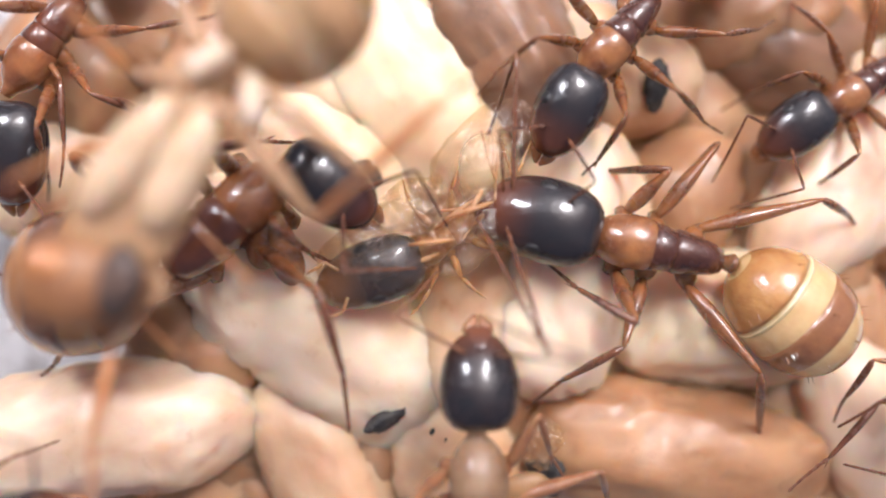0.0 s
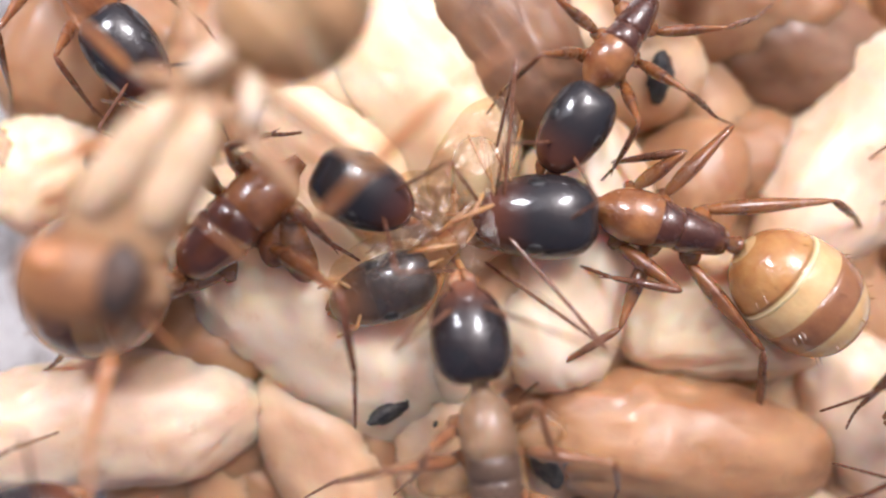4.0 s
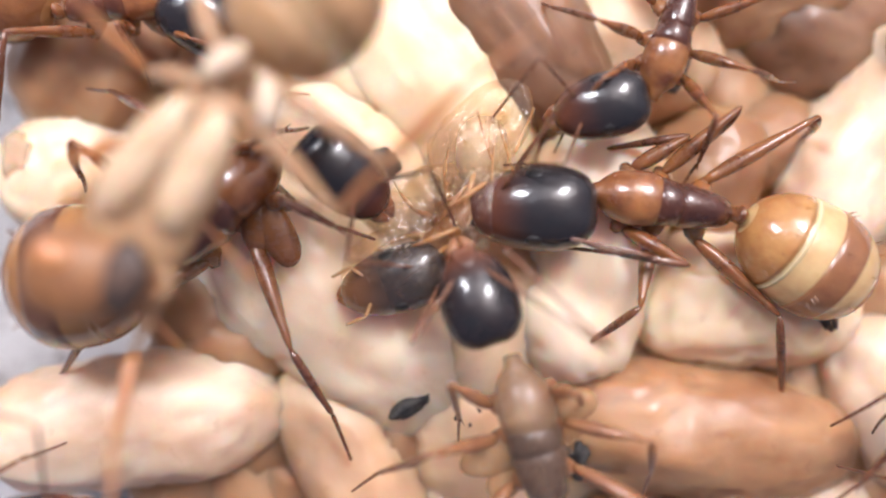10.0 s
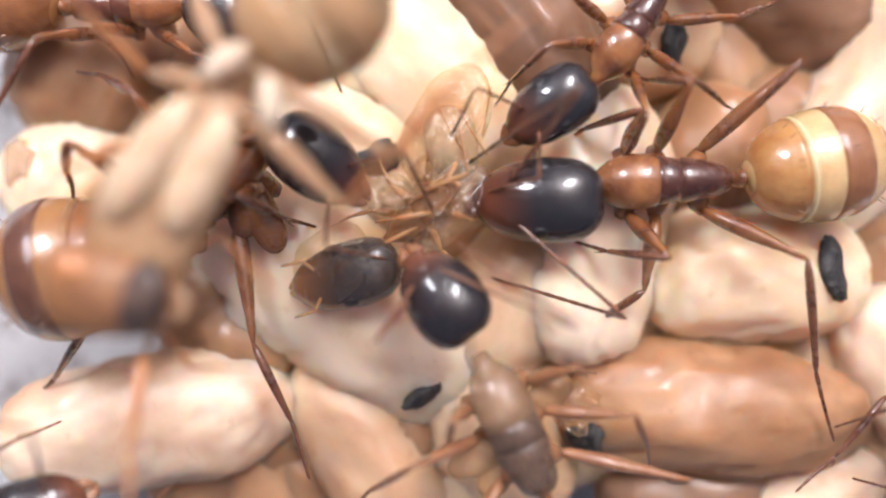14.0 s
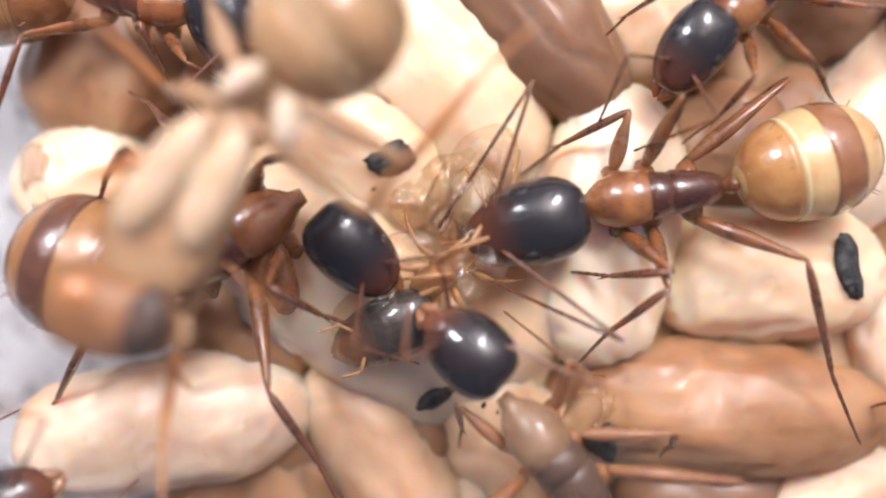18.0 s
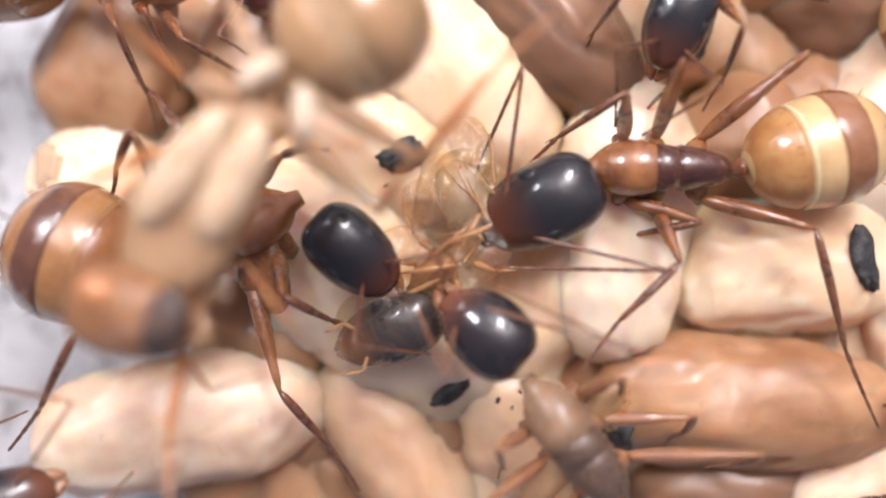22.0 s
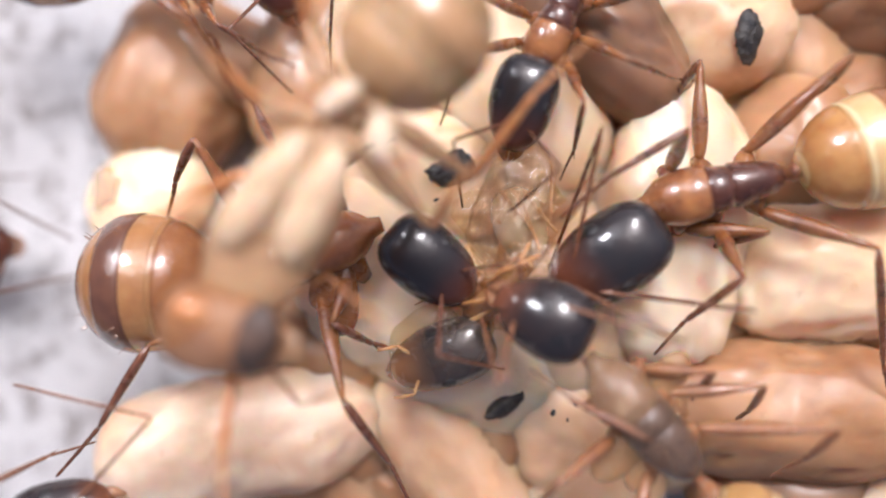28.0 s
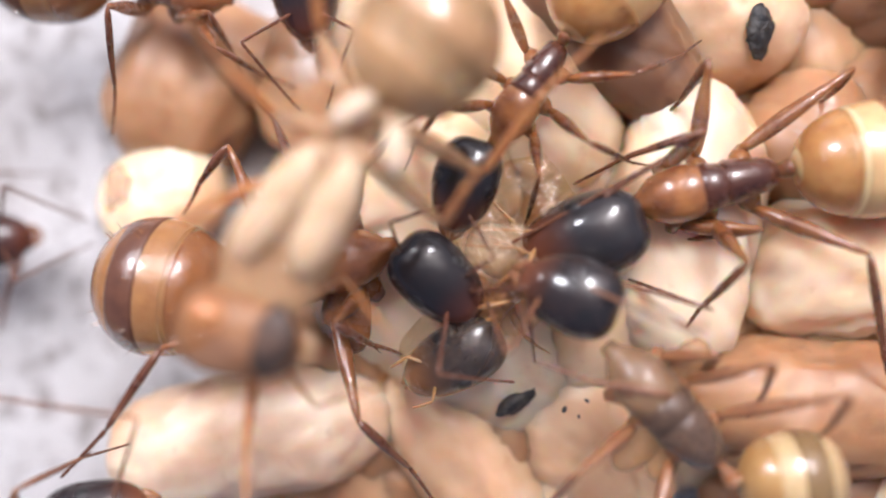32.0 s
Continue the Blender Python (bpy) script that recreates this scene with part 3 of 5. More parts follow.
def build_ant(label, style, seed=0, legs=None, feelers=None, gaster=(3.8, 3.1), bands=4, head_size=1.0, size=1.0, barrel=1.0, tail=1.92, stout=1.0, head_long=1.05):
    """A worker ant, x ahead, z up, its Empty at the middle of the thorax. legs and feelers: lengths of the two segments by name; barrel: stoutness of the hind thorax."""
    look_of = LOOKS[style]
    ant = new("ant")
    ant.empty_display_size = 0.002
    tagged(ant, label, "ant", "ants tending the cocoons")
    made = {"ant": ant, "tail": tail * size}
    hk, bk = head_size, size
    head = part("head", head_mesh(look_of["head"], hk, head_long), ant)
    head.matrix_basis = pose((1.6 * bk + 1.3 * hk) * MM, 0, 0.1 * MM, 0, 8, 0)
    made["head"] = head
    for s in (1, -1):
        e = part("eye", meshed("eye", *loft(egg(0.44, 0.34, 0.13, 8), 12), EYE, k=hk), head, "small black compound eye")
        e.matrix_basis = pose(-0.05 * hk * MM, s * 0.78 * hk * MM, 0.46 * hk * MM, -s * 46, 0, 0)
        md = part("mandible", meshed("mandible", *loft([(0, 0.17, 0.12, 0), (0.2, 0.2, 0.12, 0), (0.42, 0.14, 0.09, -0.03), (0.6, 0.05, 0.05, -0.05)], 10), look_of["leg"], k=hk), head, "curved toothed mandible")
        md.matrix_basis = pose(1.32 * hk * MM, s * 0.3 * hk * MM, -0.14 * hk * MM, 0, 6, -s * 24)
    part("clypeus", meshed("clypeus", *loft([(0.8, 0.1, 0.05, 0.56), (0.98, 0.28, 0.07, 0.45), (1.2, 0.36, 0.08, 0.32), (1.42, 0.36, 0.08, 0.13), (1.52, 0.22, 0.05, 0.03)], 12), look_of["head"], k=hk), head)
    pro = [(0.18, 0.5, 0.5, 0.03), (0.24, 0.66, 0.62, 0.04), (0.34, 0.72, 0.67, 0.04), (0.55, 0.76, 0.70, 0.04), (0.85, 0.77, 0.70, 0.02), (1.15, 0.71, 0.63, -0.01), (1.4, 0.6, 0.52, -0.05), (1.58, 0.44, 0.4, -0.07), (1.72, 0.28, 0.27, -0.07), (1.98, 0.2, 0.19, -0.05)]
    part("pronotum", meshed("pronotum", *loft([(x, w * 0.88, h * 0.9, z) for x, w, h, z in pro], 28, wobble=0.03, seed=seed), look_of["front"], k=bk), ant)
    meso = [(-0.34, 0.5, 0.5, 0.0), (-0.28, 0.56 * barrel, 0.6, 0.03), (-0.1, 0.60 * barrel, 0.66, 0.06), (0.1, 0.64 * min(barrel, 1.1), 0.68, 0.07), (0.26, 0.66, 0.66, 0.06), (0.36, 0.6, 0.6, 0.05)]
    part("mesonotum", meshed("mesonotum", *loft([(x, w * 0.9, h * 0.9, z) for x, w, h, z in meso], 28, wobble=0.04, seed=seed), look_of["back"], k=bk), ant)
    prop = [(-1.58, 0.18, 0.2, -0.18), (-1.5, 0.3, 0.32, -0.14), (-1.3, 0.38 * barrel, 0.45, -0.06), (-1.0, 0.44 * barrel, 0.53, -0.02), (-0.65, 0.5 * barrel, 0.57, 0.0), (-0.35, 0.55 * barrel, 0.58, 0.02), (-0.2, 0.5 * barrel, 0.54, 0.02)]
    part("propodeum", meshed("propodeum", *loft(prop, 28, wobble=0.05, seed=seed), look_of["back"], k=bk), ant)
    pet = [(-0.48, 0.12, 0.12, -0.12), (-0.36, 0.2, 0.26, -0.06), (-0.24, 0.24, 0.4, 0.04), (-0.14, 0.2, 0.3, -0.04), (0.0, 0.14, 0.14, -0.18), (0.3, 0.13, 0.13, -0.18)]
    part("petiole", meshed("petiole", *loft([(x - tail + 0.42, w, h, z) for x, w, h, z in pet], 14), look_of["leg"], k=bk), ant)
    # gaster: soft core with the harder plates proud of it; its x runs backwards from the petiole
    gl, gw = gaster
    core_rings = [(x + gl / 2, w, h, z) for x, w, h, z in egg(gl, gw, gw * 0.92, 26, 2.2, -0.07 if style != "pale" else 0.0)]
    g = part("gaster", meshed("gaster", *loft(core_rings, 32), look_of["core"]), ant, "swollen gaster, cream between amber bands" if style == "worker" else "")
    cut = {0: (), 4: ((0.0, 0.31, "plate"), (0.325, 0.348, "rim"), (0.52, 0.74, "dark"), (0.90, 0.995, "dark")), 3: ((0.0, 0.30, "plate"), (0.50, 0.74, "dark"), (0.90, 0.99, "dark"))}[bands]
    for a, b, tone in cut:
        xs = [r[0] / gl for r in core_rings]
        steps = [a] + [x for x in xs if a + 0.012 < x < b - 0.012] + [b]
        shell = []
        for i, u in enumerate(steps):
            proud = 1.003 if i in (0, len(steps) - 1) else 1.012
            shell.append((u * gl, np.interp(u, xs, [r[1] for r in core_rings]) * proud, np.interp(u, xs, [r[2] for r in core_rings]) * proud, 0.0))
        part("tergite", meshed("tergite", *loft(shell, 32), look_of.get(tone, look_of["core"])), g, "thin bright cream rim" if tone == "rim" else "")
    rng = random.Random(seed)
    tufts = []
    for u in (0.24, 0.58, 0.84):
        for k in range(7):
            a = radians(rng.uniform(10, 170))
            w = float(np.interp(u, [r[0] / gl for r in core_rings], [r[1] for r in core_rings]))
            tufts.append(((u * gl, w * math.cos(a), w * 0.93 * math.sin(a)), (0.9, math.cos(a), math.sin(a))))
    part("bristles", hairs(tufts, 0.22, look_of["leg"], "bristles"), g, "fine golden bristles")
    g.matrix_basis = pose(-tail * bk * MM, 0, -0.1 * MM, 0, 0, 180)
    made["gaster"] = g
    for side, s in (("left", 1), ("right", -1)):
        for pair in ("front", "middle", "hind"):
            key = f"{side}_{pair}"
            hx, hy, hz = (c * bk for c in HIPS[pair])
            (kx, ky), (fx, fy) = ((p[0] * bk, p[1] * bk) for p in STANCE[pair])
            up, low = (legs or {}).get(key, (2.15 * bk, 3.6 * bk))
            cx = part("coxa", meshed("coxa", *loft([(0, 0.16, 0.16, 0), (0.15, 0.3, 0.27, 0), (0.45, 0.27, 0.23, 0), (0.75, 0.12, 0.11, 0)], 12), look_of["leg"], k=bk * (1.3 if pair == "front" and style == "red" else 1.0)), ant)
            cx.matrix_basis = spread((hx, s * hy * 0.5, hz * 0.7), (hx + (kx - hx) * 0.25, s * (hy + 0.42 * bk), hz - 0.2 * bk))
            hip = (hx + (kx - hx) * 0.12, s * (hy + 0.3 * bk), hz - 0.1 * bk)
            femur = part("femur", limb_mesh("femur", up, 0.115 * bk * stout, 0.09 * bk * stout, look_of["leg"], 0.155 * bk * stout), ant)
            tibia = part("tibia", limb_mesh("tibia", low * 0.6, 0.09 * bk * stout, 0.07 * bk * stout, look_of["shank"], 0.05 * bk * stout, 0.04), ant)
            tarsus = part("tarsus", limb_mesh("tarsus", low * 0.42, 0.065 * bk * stout, 0.04 * bk * stout, look_of["shank"], 0.0, -0.05, beads=5), tibia)
            tarsus.matrix_basis = pose(low * 0.585 * MM, 0, 0, 0, 0, s * 9 * (1 if pair != "front" else -1))
            spur = part("spur", meshed("spur", *loft([(0, 0.035, 0.035, 0), (0.2, 0.02, 0.02, 0.06), (0.36, 0.006, 0.006, 0.12)], 6), look_of["shank"], k=bk), tibia)
            spur.matrix_basis = pose(low * 0.57 * MM, 0, 0, 60 * s, 0, s * 25)
            kn, fo = joint(hip, (kx, s * ky), (fx, s * fy), up, low)
            femur.matrix_basis, tibia.matrix_basis = spread(hip, kn), spread(kn, fo)
            made[key] = (femur, tibia, hip, up, low)
        up, low = (feelers or {}).get(side, (2.0 * hk, 3.0 * hk))
        hip = (0.72 * hk, s * 0.36 * hk, 0.5 * hk)
        scape = part("antenna_scape", limb_mesh("antenna_scape", up, 0.07 * hk, 0.06 * hk, look_of["shank"]), ant)
        flag = part("antenna_flagellum", limb_mesh("antenna_flagellum", low, 0.055 * hk, 0.05 * hk, look_of["shank"], 0.012, 0.06, beads=11), ant)
        made[f"{side}_feeler"] = (scape, flag, hip, up, low)
        base, k, f = (head.matrix_basis @ (Vector(p) * MM) / MM for p in (hip, (1.7 * hk, s * 1.6 * hk, 0.6), (3.8 * hk, s * 0.7 * hk, 0)))
        kn, fo = joint(base, k, f, up, low)
        scape.matrix_basis, flag.matrix_basis = spread(base, kn), spread(kn, fo)
    made["head_size"] = hk
    return made


banded_ant = build_ant("amber worker ant, glossy black head, cream-banded gaster", "worker", seed=1, gaster=(3.55, 2.75), legs={'right_front': (1.6, 3.45), 'right_middle': (2.41, 2.6), 'right_hind': (3.2, 2.6), 'left_front': (1.95, 2.9), 'left_middle': (1.99, 3.31), 'left_hind': (2.8, 5.03)}, feelers={'right': (3.25, 4.07), 'left': (3.6, 4.08)}, head_long=1.08, stout=1.12)
dusky_ant = build_ant("dusky worker ant with black head and grey-tan thorax", "dusky", seed=2, gaster=(2.4, 2.1), legs={'right_front': (1.6, 2.6), 'right_middle': (2.21, 2.6), 'right_hind': (3.1, 2.6), 'left_front': (1.6, 3.02)}, feelers={'right': (3.49, 3.2), 'left': (1.8, 2.4)}, head_size=0.83, size=1.0, barrel=1.2, tail=2.2, stout=0.95, head_long=0.95, bands=3)
callow_ant = build_ant("freshly hatched pale amber callow ant with a grey head", "callow", seed=3, gaster=(1.9, 1.3), legs={f"{a}_{b}": (0.6, 0.8) for a in ("left", "right") for b in ("front", "middle", "hind")}, feelers={"left": (0.4, 0.5), "right": (0.4, 0.5)}, head_size=0.82, size=0.58, bands=0, head_long=1.15)
russet_ant = build_ant("russet worker ant, black head, round honey-banded gaster", "red", seed=4, gaster=(3.4, 3.4), legs={'right_middle': (3.15, 3.57), 'right_front': (1.6, 2.6), 'left_front': (1.6, 2.6), 'right_hind': (3.2, 4.05), 'left_hind': (2.88, 2.6)}, feelers={}, head_size=0.84, size=1.08, barrel=1.25, tail=1.95, stout=1.12)
climbing_ant = build_ant("amber worker ant with black head clambering over the cocoons", "worker", seed=5, gaster=(3.6, 2.8), legs={}, feelers={}, head_size=0.76, size=0.8, bands=3)
passing_ant = build_ant("dark worker ant hurrying away over the outer cocoons", "worker", seed=6, gaster=(3.5, 2.7), legs={}, feelers={}, head_size=0.7, size=0.72)
edge_ant = build_ant("russet worker ant, black head, pacing beside the heap", "red", seed=7, gaster=(3.5, 2.8), legs={'right_hind': (2.39, 3.85), 'right_middle': (1.83, 2.6)}, feelers={}, head_size=0.85, size=0.85)
corner_ant = build_ant("dusky grey worker ant resting beside the outermost cocoon", "dusky", seed=8, gaster=(3.3, 2.6), legs={}, feelers={'left': (2.68, 3.71)}, head_size=0.8, size=0.8, bands=3)
outer_ant = build_ant("russet worker ant resting beyond the pinkish cocoon", "red", seed=9, gaster=(3.4, 2.7), legs={'right_front': (3.06, 2.6), 'left_front': (3.2, 3.05)}, feelers={}, head_size=0.8, size=0.85)
waiting_ant = build_ant("russet worker ant waiting on the plaster floor", "red", seed=11, gaster=(3.3, 2.6), legs={"right_front": (2.6, 2.3)}, feelers={}, head_size=0.8, size=0.85)
pale_ant = build_ant("pale tan ant held above the heap, belly outwards", "pale", seed=10, gaster=(3.1, 2.9), legs={'right_front': (4.52, 3.08), 'right_hind': (2.87, 3.85), 'right_middle': (2.66, 2.6)}, feelers={}, head_size=0.88, size=0.8, tail=1.1, stout=1.6, bands=3)


def add_pale_lobes(made):
    """The long front hips and the dark mouth of the pale ant, which hangs with its belly outwards."""
    ivory = LOOKS["pale"]["front"]
    for y, x0, turn, length in ((0.46, 1.75, 4, 2.7), (-0.5, 1.5, -6, 2.5)):
        lobe = part("front_coxa", meshed("front_coxa", *loft(egg(length, 0.95, 0.8, 14, 2.2, -0.12), 18, wobble=0.1, seed=3), ivory), made["ant"], "long ivory hip of the foreleg")
        lobe.matrix_basis = pose(x0 * MM, y * MM, -0.75 * MM, 0, 0, turn)
    breast = part("prosternum", meshed("prosternum", *loft(egg(4.3, 2.2, 0.7, 16, 2.1, -0.18), 20, wobble=0.12, seed=8), LOOKS["pale"]["back"]), made["ant"], "tan underside of the thorax")
    breast.matrix_basis = pose(2.1 * MM, 0, -0.35 * MM)
    for x, y, turn in ((-0.5, 0.15, 25), (-0.3, -0.95, -35)):
        tip = part("trochanter", meshed("trochanter", *loft(egg(1.0, 0.5, 0.45, 10), 14), LOOKS["pale"]["joint"]), made["ant"], "pale rounded joint")
        tip.matrix_basis = pose(x * MM, y * MM, -0.8 * MM, 0, 0, turn)
    mouth = part("labium", meshed("labium", *loft(egg(0.95, 1.2, 0.5, 12), 16, wobble=0.7, seed=5), MOUTH), made["head"], "dark folded mouth")
    mouth.matrix_basis = pose(0.8 * MM, -0.1 * MM, -0.5 * MM)
    palp = part("maxilla", meshed("maxilla", *loft(egg(0.8, 0.6, 0.4, 10), 14, wobble=0.4, seed=6), LOOKS["pale"]["shank"]), made["head"], "orange mouthpart")
    palp.matrix_basis = pose(-0.55 * MM, -0.3 * MM, -0.58 * MM)


def crumpled(length, width, height, mat, seed, depth=0.35, pitch=1.6):
    """A creased bag of thin skin along x."""
    verts, faces = loft(egg(length, width, height, 36, 2.1, 0.1), 40)
    out = []
    for v in verts:
        p = Vector(v)
        q = Vector((p.x * 0.7 + seed, p.y * pitch, p.z * pitch))
        k = 1 + depth * (abs(noise.noise(q)) - 0.3) + 0.5 * depth * (abs(noise.noise(q * 2.3)) - 0.25)
        out.append((p.x * (1 + 0.2 * (k - 1)), p.y * k, p.z * k))
    return meshed("pupal_skin", out, faces, mat)


def add_torn_skin(made):
    """Clear pupal skin still clinging to the callow ant, and its limbs folded along the body."""
    ant, rng = made["ant"], random.Random(5)
    ob = part("pupal_skin", crumpled(2.0, 1.5, 0.9, FILM, 4), made["head"], "torn clear skin")
    ob.matrix_basis = pose(0.25 * MM, -0.5 * MM, 0.1 * MM, 0, 0, 20)
    ob = part("pupal_skin", crumpled(2.6, 1.7, 1.3, FILM, 9), ant, "creased clear skin round the waist")
    ob.matrix_basis = pose(-0.55 * MM, 0.15 * MM, 0.05 * MM, 0, 0, 12)
    ob = part("pupal_skin", crumpled(1.5, 1.0, 0.5, FILM, 13, 0.6), ant, "curled clear flap of skin")
    ob.matrix_basis = pose(0.5 * MM, -0.95 * MM, 0.25 * MM, 0, 0, -35)
    ob = part("pupal_skin", crumpled(3.2, 1.9, 1.5, FILM, 21, 0.3), made["gaster"], "glossy clear bag of skin")
    ob.matrix_basis = pose(1.45 * MM, 0, 0.1 * MM, 0, 0, -38)
    for i in range(7):
        y, z = rng.uniform(-0.62, 0.62), rng.uniform(0.25, 0.6)
        upper = part("folded_limb", limb_mesh("folded_limb", rng.uniform(0.8, 1.5), 0.05, 0.035, LOOKS["callow"]["shank"], 0.04, rng.uniform(-0.3, 0.3)), ant, "amber limb folded along the body")
        upper.matrix_basis = pose(rng.uniform(-1.6, 0.4) * MM, y * MM, z * MM, 0, rng.uniform(-14, 14), rng.uniform(-30, 30))
    for i in range(5):
        lower = part("folded_limb", limb_mesh("folded_limb", rng.uniform(0.8, 1.4), 0.045, 0.03, LOOKS["callow"]["shank"], 0.0, rng.uniform(-0.2, 0.2), beads=5), made["gaster"], "amber limb folded over the gaster")
        lower.matrix_basis = pose(rng.uniform(-0.2, 0.9) * MM, rng.uniform(-0.75, -0.1) * MM, rng.uniform(0.55, 0.75) * MM, 0, rng.uniform(-8, 8), rng.uniform(-22, 22))


def add_russet_hips(made):
    """The broad leaf-shaped hips of the russet ant's forelegs."""
    for y, turn, length in ((-0.85, -112, 1.9), (-0.55, -140, 1.5)):
        lobe = part("front_coxa", meshed("front_coxa", *loft(egg(length, 0.86, 0.5, 14, 2.1, -0.1), 18, wobble=0.08, seed=2), LOOKS["red"]["leg"]), made["ant"], "broad glossy russet hip")
        lobe.matrix_basis = pose(0.75 * MM + 0.4 * MM * math.cos(radians(turn)), y * MM + 0.5 * MM * math.sin(radians(turn)), -0.25 * MM, 0, 8, turn)


def add_drawn_up_leg(made):
    """The broad hip of a foreleg that the dusky ant keeps folded under its side."""
    lobe = part("front_coxa", meshed("front_coxa", *loft(egg(1.8, 1.0, 0.6, 14, 2.2, 0.12), 18, wobble=0.1, seed=6), HIP), made["ant"], "broad translucent tan hip")
    lobe.matrix_basis = pose(-0.2 * MM, 0.9 * MM, -0.5 * MM, 0, 0, 95)
    for x, y, turn, length in ((0.35, -0.95, -80, 1.5), (-0.75, 0.75, 125, 1.3)):
        lobe = part("coxa", meshed("coxa", *loft(egg(length, 0.75, 0.4, 14, 2.1, -0.15), 18, wobble=0.12, seed=9), HIP), made["ant"], "thin translucent tan hip")
        lobe.matrix_basis = pose(x * MM, y * MM, -0.5 * MM, 0, 0, turn)


add_pale_lobes(pale_ant)
add_drawn_up_leg(dusky_ant)
add_torn_skin(callow_ant)
add_russet_hips(russet_ant)

# ---- how they move ----
STEPS = [0.5 * i for i in range(65)]


def at(rows, t):
    """The values of the rows between their times, angles carried on without jumps."""
    ts = [r[0] for r in rows]
    return [float(np.interp(t, ts, [r[i] for r in rows])) for i in range(1, len(rows[0]))]


def flat(x, y, z, turn, pitch=0.0, roll=0.0):
    return pose(x * MM, y * MM, z * MM) @ pose(0, 0, 0, 0, 0, turn) @ pose(0, 0, 0, 0, pitch, 0) @ pose(0, 0, 0, roll, 0, 0)


def crawl(made, height, body, head=None, gaster=None, roll=0.0, head_pitch=10.0, head_lift=0.0, gaster_pitch=4.0, bend=1.0, **limbs):
    """Key an ant: rows of (t, x, y, turn) for the thorax and the head, (t, turn) for the gaster, (t, knee x, y, foot x, y) for limbs, in mm and degrees."""
    ant = made["ant"]
    frames = [(t, flat(*at(body, t)[:2], height, at(body, t)[2], 0.0, roll)) for t in STEPS]
    walk(ant, frames)
    heads = []
    if head:
        for t, m in frames:
            x, y, a = at(head, t)
            heads.append((t, m.inverted() @ flat(x, y, height + head_lift, a, head_pitch, roll)))
        walk(made["head"], heads)
    if gaster:
        tail = []
        for t, m in frames:
            local = m.inverted() @ flat(0, 0, 0, at(gaster, t)[0], gaster_pitch, roll)
            local.translation = Vector((-made["tail"], 0, -0.1)) * MM
            tail.append((t, local))
        walk(made["gaster"], tail)
    for key in [k for k in made if k.endswith(("front", "middle", "hind", "feeler"))]:
        upper, lower, hip, up, low = made[key]
        rows = limbs.get(key)
        if not rows and not (key.endswith("feeler") and head):
            continue
        a, b = [], []
        for i, (t, m) in enumerate(frames):
            base = m if not key.endswith("feeler") else m @ (heads[i][1] if heads else made["head"].matrix_basis)
            h = base @ (Vector(hip) * MM) / MM
            if rows:
                kx, ky, fx, fy = at(rows, t)
            else:
                s = 1 if key.startswith("left") else -1
                hk = made["head_size"]
                k, f = base @ (Vector((1.7 * hk, s * 1.6 * hk, 0.6)) * MM) / MM, base @ (Vector((3.6 * hk, s * hk * (0.6 + 0.4 * math.sin(1.9 * t + s)), 0)) * MM) / MM
                kx, ky, fx, fy = k.x, k.y, f.x, f.y
            kn, fo = joint(h, (kx, ky), (fx, fy), up, low, bend)
            inv = m.inverted()
            a.append((t, inv @ spread(h, kn)))
            b.append((t, inv @ spread(kn, fo)))
        walk(upper, a)
        walk(lower, b)


